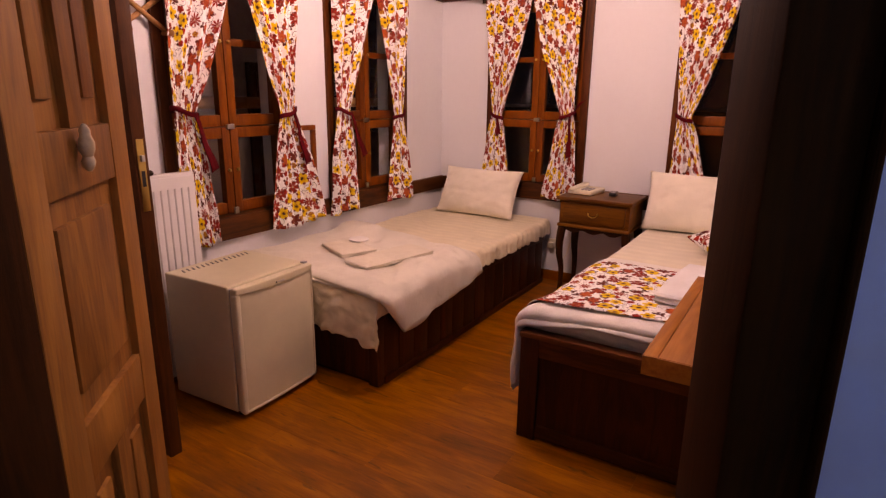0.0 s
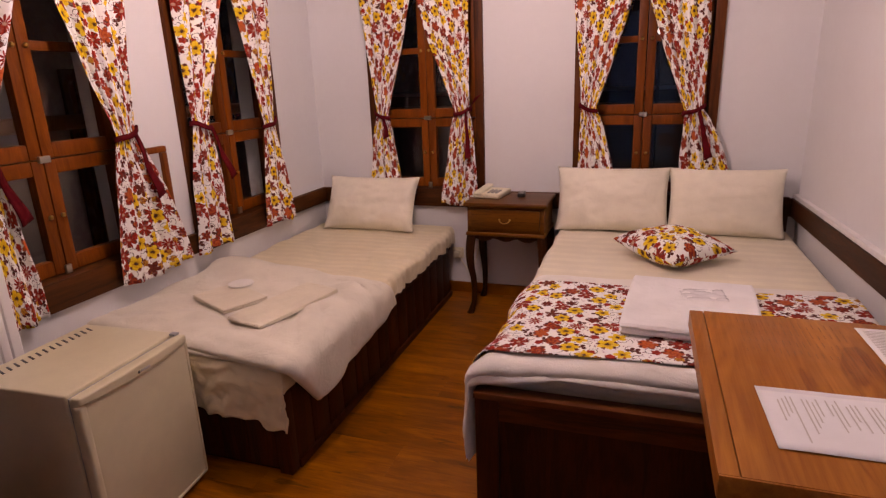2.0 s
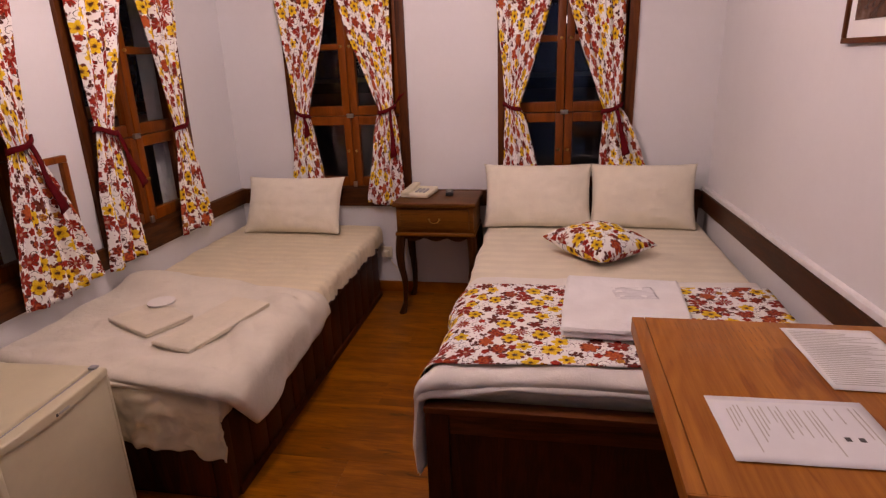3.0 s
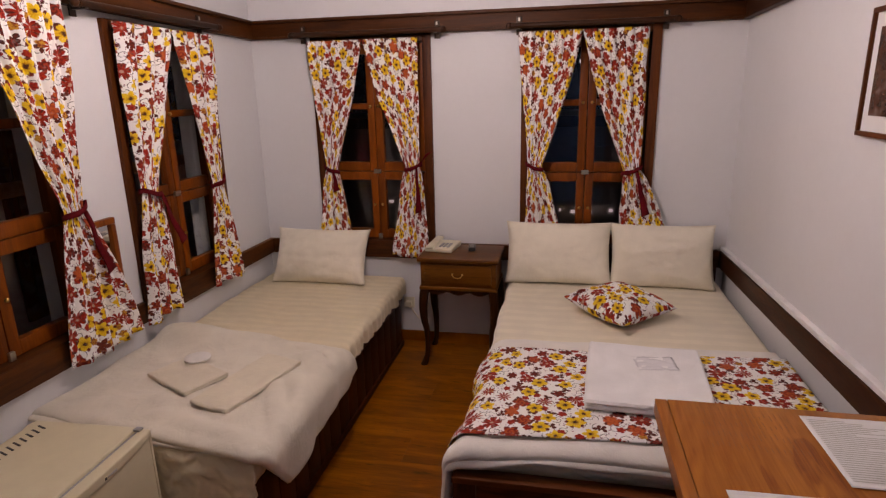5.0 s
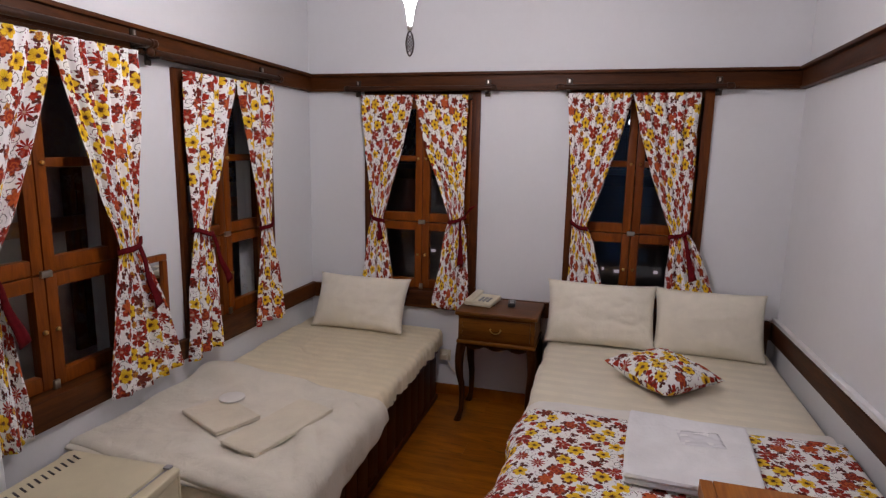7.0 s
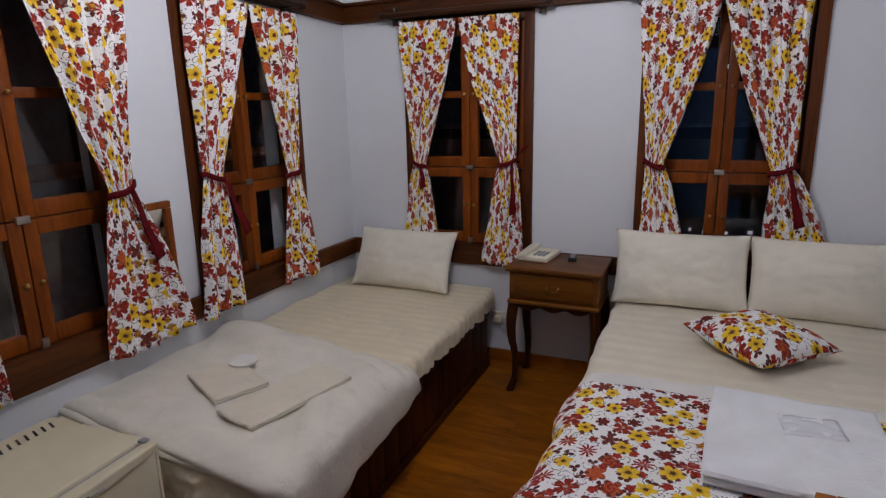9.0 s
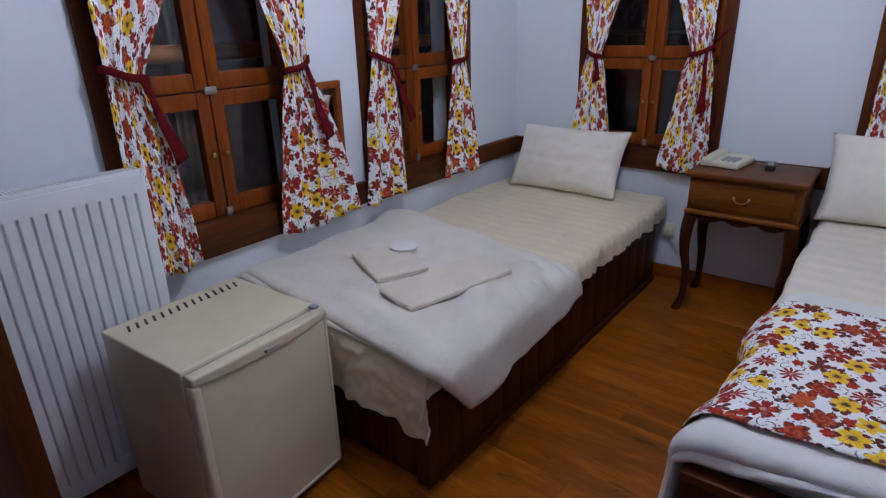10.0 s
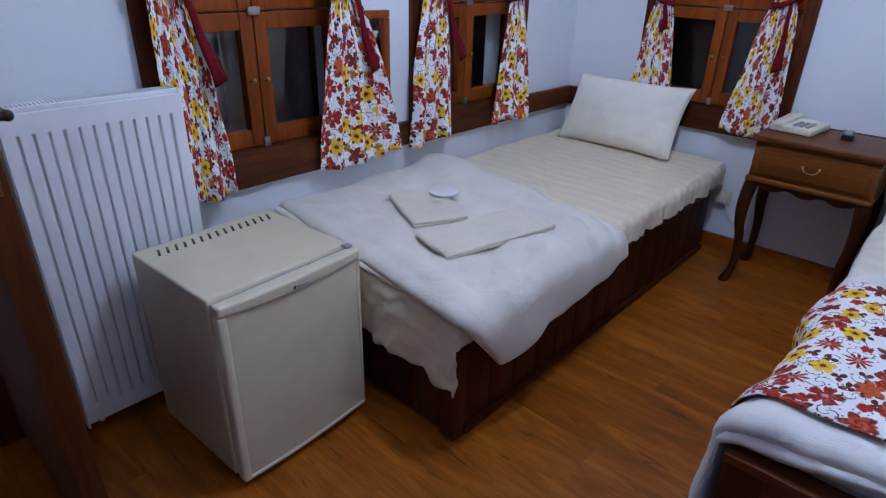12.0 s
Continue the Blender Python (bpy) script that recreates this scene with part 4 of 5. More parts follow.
part("headboard", box(BX0 - 0.01, BX1 + 0.0, BY1 - 0.0, BY1 + 0.028, 0.0, 0.70, 0.004), M_BED_X, bed)
thing("mattress", box(BX0 + 0.03, BX1 - 0.01, BY0 + 0.068, BY1 - 0.003, 0.332, 0.505, 0.04, None, 4), M_SHEET_D, "thick mattress on the double bed", "mattress")
DSUP = (BX0 + 0.045, BX1 + 0.2, BY0 + 0.095, 0.4)


def drawn_in(bm):
    for v in bm.verts:
        near = 1 - ease((v.co.x - BX0 + 0.02) / 0.30)
        along = ease((v.co.y - BY0 + 0.02) / 0.28)
        v.co.x += near * lerp(-0.018, 0.042, along)
    return bm


ob = thing("bed_sheet", spread(BX0 - 0.06, BX1 - 0.005, BY0 + 0.020, BY1 - 0.012, 0.513, DSUP, 0.035, 0, 0.005, 15.0, 80, 110, 0.004, None, 0.004), M_SHEET_D, "smooth cream sheet on the double bed", "bed sheet", "", "", 180)
thicken(ob, 0.004, 0)
for z, inset, sd, th in ((0.527, 0.0, 15.0, 0.027), (0.5175, 0.014, 15.0, 0.012)):
    ob = thing("duvet" if inset == 0 else "blanket", drawn_in(spread(BX0 - 0.315 + inset * 2, BX1 + 0.005, BY0 + 0.036 - inset, -1.09 - inset, z, (BX0 + 0.05, BX1 + 0.3, BY0 + 0.06, 0.3), 0.06, 0.0, 0.005, sd, 100, 80, 0.012, lambda u, v, s, t: (u + 0.12 * (1 - s) ** 3 * t, v - 0.05 * (1 - s) ** 3 + 0.008 * math.sin(7 * u)), 0.010, th, 0.05)), M_DUVET_W,
               "white duvet folded across the foot of the double bed" if inset == 0 else "white blanket under the duvet", "duvet" if inset == 0 else "blanket", "", "", 180)
ob = thing("bed_runner", drawn_in(spread(BX0 - 0.16, BX1 - 0.0, -1.86, -1.195, 0.5605, (BX0 + 0.047, BX1 + 0.3, BY0 - 1, 0.5), 0.092, 0.0, 0.005, 15.0, 100, 50, 0.0, lambda u, v, s, t: (u, v - 0.07 * (1 - s)))), M_FLORAL, "floral cotton runner laid across the double bed", "bed runner", "", "", 180)
thicken(ob, 0.003, 1)
bm = rotated(pillow_mesh(0.625, 0.38, 0.17, 3.3), (1.945, -0.155, 0.690), 66, 0, 1.5)
thing("pillow", bm, M_PILLOW, "cream pillow leaning on the wall on the double bed", "pillow", "pillows of the double bed", "", 180)
bm = rotated(pillow_mesh(0.585, 0.38, 0.17, 6.1), (2.532, -0.150, 0.688), 67, 0, -1.5)
thing("pillow", bm, M_PILLOW, "cream pillow leaning on the wall on the double bed", "pillow", "pillows of the double bed", "", 180)
bm = rotated(pillow_mesh(0.40, 0.40, 0.15, 9.2, 0.10), (2.258, -0.690, 0.588), 4, 0, 43)
thing("cushion", bm, M_FLORAL, "small floral cushion lying on the double bed", "cushion", "", "", 180)
towel(folded_towel(0.43, 0.50, 2, 0.020, 4.0), (2.285, -1.50, 0.571), 0, 0, -4, M_TOWEL, "large folded white towel on the bed runner")
bm = rotated(grid(14, 12, lambda a, b: (0.15 * (a - 0.5), 0.11 * (b - 0.5), 0.003 + 0.004 * n3(a * 5, b * 5, 2)), lambda a, b: (a, b)), (2.33, -1.42, 0.608), 0, 0, 6)
ob = thing("plastic_bag", bm, M_BAG, "clear plastic bag on the folded towel", "plastic bag", "", "", 180)
thicken(ob, 0.001, 0)

# ---------------------------------------------------------------- nightstand
NX0, NX1, NY0, NY1 = 1.130, 1.612, -0.385, -0.032
NZ = 0.692
ns = root("nightstand", ((NX0 + NX1) / 2, (NY0 + NY1) / 2, 0), "walnut nightstand with one drawer and curved legs", "nightstand")
part("top", box(NX0, NX1, NY0, NY1, NZ - 0.024, NZ, 0.008, None, 3), M_WALNUT, ns)
part("body", box(NX0 + 0.016, NX1 - 0.016, NY0 + 0.026, NY1 - 0.015, NZ - 0.178, NZ - 0.024, 0.003), M_WALNUT, ns)
dr = part("drawer", box(NX0 + 0.042, NX1 - 0.042, NY0 + 0.016, NY0 + 0.030, NZ - 0.160, NZ - 0.040, 0.005), M_WALNUT, ns)
hx, hy, hz = (NX0 + NX1) / 2, NY0 + 0.011, NZ - 0.095
bm = None
for k in range(8):
    a0, a1 = math.pi * k / 8, math.pi * (k + 1) / 8
    p = lambda a: (hx + 0.030 * math.cos(a), hy - 0.010 * math.sin(a), hz - 0.020 * math.sin(a))
    bm = rod(p(a0), p(a1), 0.003, None, bm, 6)
bm = ball((hx - 0.030, hy, hz), 0.006, bm, (1, 1, 1), 8)
bm = ball((hx + 0.030, hy, hz), 0.006, bm, (1, 1, 1), 8)
part("handle", bm, M_BRASS, dr, "brass drop handle")
part("lower_lip", box(NX0 + 0.008, NX1 - 0.008, NY0 + 0.010, NY1 - 0.01, NZ - 0.197, NZ - 0.177, 0.007, None, 3), M_WALNUT, ns)
apron = bmesh.new()
pts = [(NX0 + 0.05, NZ - 0.197), (NX1 - 0.05, NZ - 0.197)]
low = [(lerp(NX1 - 0.05, NX0 + 0.05, k / 16), NZ - 0.209 - 0.022 * abs(math.cos(math.pi * (k / 16 - 0.5) * 3)) ) for k in range(17)]
f = apron.faces.new([apron.verts.new((x, NY0 + 0.030, z)) for x, z in pts + low])
ext = bmesh.ops.extrude_face_region(apron, geom=[f])
bmesh.ops.translate(apron, verts=[v for v in ext["geom"] if isinstance(v, bmesh.types.BMVert)], vec=(0, 0.018, 0))
bmesh.ops.recalc_face_normals(apron, faces=apron.faces)
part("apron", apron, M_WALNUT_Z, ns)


def cabriole(x, y, sx, sy):
    bm = bmesh.new()
    rings = []
    for k in range(17):
        t = k / 16
        z = (NZ - 0.197) * (1 - t)
        bulge = 0.011 * math.sin(math.pi * min(1, t * 1.9)) * (1 if t < 0.53 else 0) - 0.007 * math.sin(math.pi * max(0, (t - 0.45) / 0.5)) * (t > 0.45) + (0.012 * ease((t - 0.88) / 0.12))
        w = lerp(0.029, 0.0155, ease(t * 1.15)) + 0.007 * ease((t - 0.9) / 0.1)
        cx, cy = x + sx * bulge, y + sy * bulge
        rings.append([bm.verts.new((cx + w * math.cos(a + 0.785), cy + w * math.sin(a + 0.785), z)) for a in [2 * math.pi * j / 8 for j in range(8)]])
    for a, b in zip(rings, rings[1:]):
        for j in range(8):
            bm.faces.new((a[j], b[j], b[(j + 1) % 8], a[(j + 1) % 8]))
    bm.faces.new(rings[0])
    bm.faces.new(rings[-1][::-1])
    bmesh.ops.recalc_face_normals(bm, faces=bm.faces)
    return bm


for x, sx in ((NX0 + 0.035, -1), (NX1 - 0.035, 1)):
    for y, sy in ((NY0 + 0.045, -1), (NY1 - 0.035, 1)):
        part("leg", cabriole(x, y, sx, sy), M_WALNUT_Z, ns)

# telephone, remote, socket
ph = root("telephone", (1.245, -0.15, NZ), "beige push-button desk telephone", "telephone")
bm = box(-0.085, 0.085, -0.10, 0.10, 0.0, 0.026, 0.008, None, 3)
for v in bm.verts:
    v.co.z *= 1 + 1.1 * (v.co.y + 0.1)
part("body", rotated(bm, (1.245, -0.150, NZ + 0.001), 0, 0, -8), M_PHONE, ph)
hs = box(-0.078, -0.030, -0.105, 0.105, 0.028, 0.047, 0.009, None, 3)
part("handset", rotated(hs, (1.245, -0.150, NZ), 5, 0, -8), M_PHONE, ph)
for i in range(3):
    for j in range(4):
        b = box(-0.004 + i * 0.024, 0.012 + i * 0.024, -0.070 + j * 0.022, -0.057 + j * 0.022, 0.026, 0.033, 0.002)
        for v in b.verts:
            v.co.z += 0.033 * (v.co.y + 0.1)
        part("button", rotated(b, (1.245, -0.150, NZ), 0, 0, -8), M_GRILLE, ph)
bm = None
for k in range(40):
    q = lambda s: (1.17 - 0.02 * s + 0.004 * math.cos(40 * s), -0.26 + 0.11 * s, NZ + 0.009 + 0.004 * math.sin(40 * s))
    bm = rod(q(k / 40), q((k + 1) / 40), 0.002, None, bm, 5)
part("cord", bm, M_PHONE, ph, "coiled cord")
rem = root("remote_control", (1.425, -0.145, NZ), "small black remote control on the nightstand", "remote control")
part("body", rotated(box(-0.022, 0.022, -0.055, 0.055, 0, 0.022, 0.005, None, 2), (1.425, -0.145, NZ + 0.001), 0, 0, 8), M_BLACK, rem)
for j in range(4):
    part("button", rotated(box(-0.012, 0.012, -0.04 + j * 0.02, -0.03 + j * 0.02, 0.020, 0.0245, 0.001), (1.425, -0.145, NZ + 0.001), 0, 0, 8), M_GRILLE, rem)
so = root("wall_socket", (0.995, -0.012, 0.225), "cream wall socket with a plugged cable", "socket")
part("plate", box(0.935, 1.010, -0.012, 0.0, 0.235, 0.308, 0.004), M_PHONE, so)
part("plug", box(0.955, 0.995, -0.048, -0.012, 0.250, 0.288, 0.008), M_PHONE, so)
bm = None
for k in range(14):
    q = lambda s: (1.0 + 0.17 * s, -0.04 + 0.015 * math.sin(5 * s), 0.24 + 0.34 * s * s - 0.13 * math.sin(3.1 * s))
    bm = rod(q(k / 14), q((k + 1) / 14), 0.0035, None, bm, 6)
part("cable", bm, M_PHONE, so)

# ---------------------------------------------------------------- minibar fridge
FX0, FX1, FY0, FY1, FZ = 0.228, 0.652, -2.556, -2.118, 0.576
fr = root("minibar_fridge", ((FX0 + FX1) / 2, (FY0 + FY1) / 2, 0), "small cream minibar fridge with a plain closed door", "fridge")
part("cabinet", box(FX0, FX1 - 0.045, FY0, FY1, 0.025, FZ, 0.007, None, 3), M_ENAMEL, fr)


def bowed(x0, x1, z0, z1, bevel, seg=3, arch=0.0):
    """A board across the door's front that swells towards its middle; arch: how far its lower edge dips there."""
    bm = box(x0, x1, FY0 + 0.001, FY1 - 0.001, z0, z1, bevel, None, seg)
    bmesh.ops.bisect_plane(bm, geom=bm.verts[:] + bm.edges[:] + bm.faces[:], plane_co=(0, (FY0 + FY1) / 2, 0), plane_no=(0, 1, 0))
    for k in range(1, 8):
        if k != 4:
            bmesh.ops.bisect_plane(bm, geom=bm.verts[:] + bm.edges[:] + bm.faces[:], plane_co=(0, lerp(FY0, FY1, k / 8), 0), plane_no=(0, 1, 0))
    for v in bm.verts:
        full = 1 - (2 * (v.co.y - FY0) / (FY1 - FY0) - 1) ** 2
        if v.co.x > (x0 + x1) / 2:
            v.co.x += 0.009 * full
        if arch and v.co.z < (z0 + z1) / 2:
            v.co.z -= arch * full
    return bm


door = part("door", bowed(FX1 - 0.038, FX1 - 0.003, 0.030, FZ - 0.010, 0.009), M_ENAMEL, fr)
part("seal", box(FX1 - 0.047, FX1 - 0.036, FY0 + 0.008, FY1 - 0.008, 0.035, FZ - 0.012), M_GRILLE, fr)
part("edge_strip", box(FX1 - 0.026, FX1 + 0.004, FY0 - 0.003, FY0 + 0.022, 0.030, FZ - 0.030, 0.010, None, 4), M_ENAMEL_D, door)
part("edge_strip", box(FX1 - 0.022, FX1 + 0.001, FY1 - 0.010, FY1 + 0.001, 0.030, FZ - 0.030, 0.004, None, 3), M_ENAMEL_D, door)
part("foot_strip", bowed(FX1 - 0.020, FX1 + 0.001, 0.026, 0.038, 0.004), M_ENAMEL_D, door)
part("grip", bowed(FX1 - 0.030, FX1 + 0.004, FZ - 0.028, FZ - 0.003, 0.008, 4, 0.013), M_ENAMEL, door)
part("badge", box(FX1 + 0.0115, FX1 + 0.0145, -2.352, -2.345, FZ - 0.031, FZ - 0.022, 0.001), M_INK_D, door)
part("badge", box(FX1 + 0.0115, FX1 + 0.0145, -2.341, -2.302, FZ - 0.030, FZ - 0.023, 0.001), M_INK, door)
part("hinge", box(FX1 - 0.042, FX1 - 0.018, FY1 - 0.028, FY1 - 0.006, FZ - 0.002, FZ + 0.006, 0.003), M_GRILLE, fr)
for k in range(15):
    y = -2.505 + k * 0.0248
    part("vent_slot", rotated(box(-0.020, 0.020, -0.0035, 0.0035, 0, 0.002, 0.0008), (FX0 + 0.055, y, FZ - 0.0008), 0, 0, -20), M_BLACK, fr)
for x in (FX0 + 0.04, FX1 - 0.06):
    for y in (FY0 + 0.04, FY1 - 0.04):
        part("foot", rod((x, y, 0), (x, y, 0.027), 0.015), M_BLACK, fr)

fr.rotation_euler.z = math.radians(3)
fr.location.y += 0.012

# ---------------------------------------------------------------- radiator
AX0, AX1, AY0, AY1, AZ0, AZ1 = 0.055, 0.158, -2.750, -2.312, 0.028, 0.972
rad = root("radiator", ((AX0 + AX1) / 2, (AY0 + AY1) / 2, AZ0), "tall white steel panel radiator on the wall", "radiator")
ribs = 13
def rad_face(s, t):
    """Pressed flutes with square ends; most rows lie where the flutes end."""
    y = lerp(AY0 + 0.004, AY1 - 0.004, s)
    low, high = AZ0 + 0.02, AZ1 - 0.012
    z = lerp(low, low + 0.085, t / 0.4) if t < 0.4 else lerp(low + 0.085, high - 0.095, (t - 0.4) / 0.2) if t < 0.6 else lerp(high - 0.095, high, (t - 0.6) / 0.4)
    ph = (s * ribs) % 1.0
    groove = ease((min(ph, 1 - ph) - 0.085) / 0.10) if 0.03 < s < 0.97 else 1.0
    inside = ease((z - AZ0 - 0.07) / 0.007) * ease((AZ1 - 0.062 - z) / 0.007)
    return (AX1 - 0.011 * (1 - groove) * inside, y, z)


bm = grid(ribs * 22, 70, rad_face)
ob = part("front_panel", bm, M_RAD, rad, "", 35)
thicken(ob, 0.003, 1)
part("side_cover", box(AX0, AX1 - 0.001, AY0, AY0 + 0.006, AZ0, AZ1, 0.002), M_RAD, rad)
part("side_cover", box(AX0, AX1 - 0.001, AY1 - 0.006, AY1, AZ0, AZ1, 0.002), M_RAD, rad)
part("rear_panel", box(AX0, AX0 + 0.01, AY0 + 0.006, AY1 - 0.006, AZ0, AZ1 - 0.01), M_RAD, rad)
part("top_frame", box(AX1 - 0.016, AX1 - 0.002, AY0 + 0.006, AY1 - 0.006, AZ1 - 0.014, AZ1, 0.003), M_RAD, rad)
part("core", box(AX0 + 0.012, AX1 - 0.018, AY0 + 0.01, AY1 - 0.01, AZ0 + 0.01, AZ1 - 0.03), M_GRILLE, rad)
for k in range(44):
    y = lerp(AY0 + 0.01, AY1 - 0.01, k / 43)
    part("grille_bar", box(AX0 + 0.011, AX1 - 0.017, y - 0.0022, y + 0.0022, AZ1 - 0.022, AZ1 - 0.006), M_RAD, rad)
part("bracket", box(0.0, AX0, -2.56, -2.50, 0.75, 0.80), M_RAD, rad)
part("pipe", rod((0.10, -2.70, 0.0), (0.10, -2.70, AZ0 + 0.02), 0.009), M_RAD, rad)

# ---------------------------------------------------------------- table with papers
TX0, TX1, TY0, TY1, TZ = 2.238, 2.885, -2.685, -1.995, 0.775
tab = root("table", ((TX0 + TX1) / 2, (TY0 + TY1) / 2, 0), "oak veneered table with a worn top", "table")
part("top", box(TX0 + 0.034, TX1, TY0, TY1, TZ - 0.045, TZ, 0.002), M_OAK, tab)
part("edge_band", box(TX0, TX0 + 0.0325, TY0, TY1, TZ - 0.046, TZ - 0.0005, 0.003), M_OAK, tab)
part("front_band", box(TX0 + 0.001, TX1, TY0 - 0.004, TY0 - 0.0005, TZ - 0.046, TZ - 0.001, 0.001), M_OAK, tab)
for x in (TX0 + 0.26, TX1 - 0.08):
    for y in (TY0 + 0.10, TY1 - 0.15):
        part("leg", box(x, x + 0.055, y, y + 0.055, 0.0, TZ - 0.045, 0.004), M_BED, tab)
part("apron", box(TX0 + 0.20, TX1 - 0.03, TY0 + 0.10, TY0 + 0.122, TZ - 0.12, TZ - 0.045), M_BED, tab)
part("apron", box(TX0 + 0.20, TX1 - 0.03, TY1 - 0.115, TY1 - 0.093, TZ - 0.12, TZ - 0.045), M_BED, tab)
bm = None
rnd = random.Random(4)
for k in range(17):
    for j in range(4):
        x = 2.345 + k * 0.0135
        y = -2.215 + j * 0.05 + rnd.uniform(-0.008, 0.008)
        bm = box(x, x + 0.0016, y, y + rnd.uniform(0.015, 0.04), TZ + 0.0002, TZ + 0.0006, 0, bm)
part("faded_print", bm, M_FADE, tab, "faded lines of print")


def sheet(x0, x1, y0, y1, turn, mat, label, lines, upright):
    at = ((x0 + x1) / 2, (y0 + y1) / 2, TZ + 0.0015)
    hw, hh = (x1 - x0) / 2, (y1 - y0) / 2
    pg = root("paper", at, label, "paper", "papers on the table")
    ob = part("page", rotated(grid(10, 10, lambda a, b: (hw * (2 * a - 1), hh * (2 * b - 1), 0.0008 + 0.0012 * (n3(a * 3, b * 3, hw) + 0.6))), at, 0, 0, turn), mat, pg)
    thicken(ob, 0.0005, 1)
    rnd = random.Random(int(x0 * 100))
    bm = None
    for a, ln, off in lines:
        if upright:
            bx = box(-hw + a, -hw + a + 0.0024, hh - off - ln, hh - off, 0.0027, 0.0031)
        else:
            bx = box(-hw + off, -hw + off + ln, hh - a - 0.0022, hh - a, 0.0027, 0.0031)
        bm = merge(bm, bx)
    part("print", rotated(bm, at, 0, 0, turn), M_INK, pg, "unreadable lines of print")
    return pg, at, hw, hh


rnd = random.Random(8)
lines = []
for gx, rows_ in ((0.030, 4), (0.072, 4), (0.112, 3), (0.142, 3), (0.175, 3)):
    for r in range(rows_):
        lines.append((gx + r * 0.008, rnd.uniform(0.05, 0.15), 0.028 + rnd.uniform(0, 0.02)))
lines += [(0.215, 0.04, 0.03), (0.235, 0.05, 0.03), (0.262, 0.10, 0.025), (0.272, 0.12, 0.025)]
pg, at, hw, hh = sheet(2.335, 2.632, -2.592, -2.382, 1.5, M_FOIL, "laminated white information sheet on the table", lines, True)
bm = rotated(box(-hw + 0.212, -hw + 0.222, -0.03, -0.018, 0.0027, 0.0032, 0, box(-hw + 0.236, -hw + 0.246, -0.03, -0.018, 0.0027, 0.0032)), at, 0, 0, 1.5)
part("mark", bm, M_INK_D, pg, "small dark printed squares")
lines = [(0.018 + r * 0.0088, rnd.uniform(0.12, 0.185) if r % 7 else 0.09, 0.012) for r in range(30)]
sheet(2.600, 2.810, -2.330, -2.033, 1.0, M_PAPER, "printed white sheet of paper on the table", lines, False)

# ---------------------------------------------------------------- things on the walls
pic = root("picture", (RX, -1.66, 1.467), "framed brown photograph with a white mount", "picture")
p0, p1, q0, q1 = -1.92, -1.412, 1.467, 1.855
part("mount", box(RX - 0.012, RX, p0 + 0.01, p1 - 0.01, q0 + 0.01, q1 - 0.01), M_PAPER, pic)
n = Net("brown_photograph")
v = n.coord()
f = n.m("ADD", n.m("MULTIPLY", n.noise(v, 9, 4, 0.6, 1.5), 0.7), n.m("MULTIPLY", n.noise(n.map(v, (1, 6, 1)), 7, 3, 0.6), 0.3))
M_PHOTO = n.set(n.ramp(f, [(0.35, (0.02, 0.012, 0.010)), (0.55, (0.10, 0.045, 0.03)), (0.68, (0.17, 0.12, 0.11)), (0.78, (0.6, 0.55, 0.52))]), 0.25)
part("photograph", box(RX - 0.0145, RX - 0.0125, p0 + 0.06, p1 - 0.055, q0 + 0.065, q1 - 0.06), M_PHOTO, pic)
for b in ((p0, p1, q0, q0 + 0.016), (p0, p1, q1 - 0.016, q1), (p0, p0 + 0.016, q0 + 0.016, q1 - 0.016), (p1 - 0.016, p1, q0 + 0.016, q1 - 0.016)):
    part("frame", box(RX - 0.022, RX, *b, 0.003), M_RAIL_Z, pic)

mir = root("wall_mirror", (0.03, -1.52, 0.74), "small mirror in a pine frame beside the window", "mirror")
m0, m1, z0, z1 = -1.615, -1.432, 0.700, 1.140
for b in ((m0, m1, z0, z0 + 0.028), (m0, m1, z1 - 0.028, z1), (m0, m0 + 0.028, z0 + 0.028, z1 - 0.028), (m1 - 0.028, m1, z0 + 0.028, z1 - 0.028)):
    part("frame", box(0.032, 0.056, *b, 0.005), M_SASH, mir)
n = Net("silvered_glass")
M_MIRROR = n.set((0.8, 0.8, 0.8), 0.03, 1.0)
part("glass", box(0.034, 0.044, m0 + 0.024, m1 - 0.024, z0 + 0.024, z1 - 0.024), M_MIRROR, mir)

# folding peg rack on the window wall
rk = root("peg_rack", (0.03, -2.55, 1.60), "folding lattice peg rack of turned pine", "coat rack")
cells = 3
w = 0.185
for k in range(cells):
    y = -2.30 - k * w
    for s, (za, zb) in enumerate(((1.72, 1.56), (1.56, 1.72))):
        part("slat", rod((0.020 + 0.012 * s, y + 0.02, za), (0.020 + 0.012 * s, y - w - 0.02, zb), 0.011, None, None, 10), M_RACK, rk)
for k in range(cells + 1):
    y = -2.30 - k * w
    for z in (1.72, 1.56):
        bm = rod((0.0, y, z), (0.075, y, z), 0.010, 0.008, None, 10)
        part("peg", ball((0.08, y, z), 0.014, bm), M_RACK, rk)

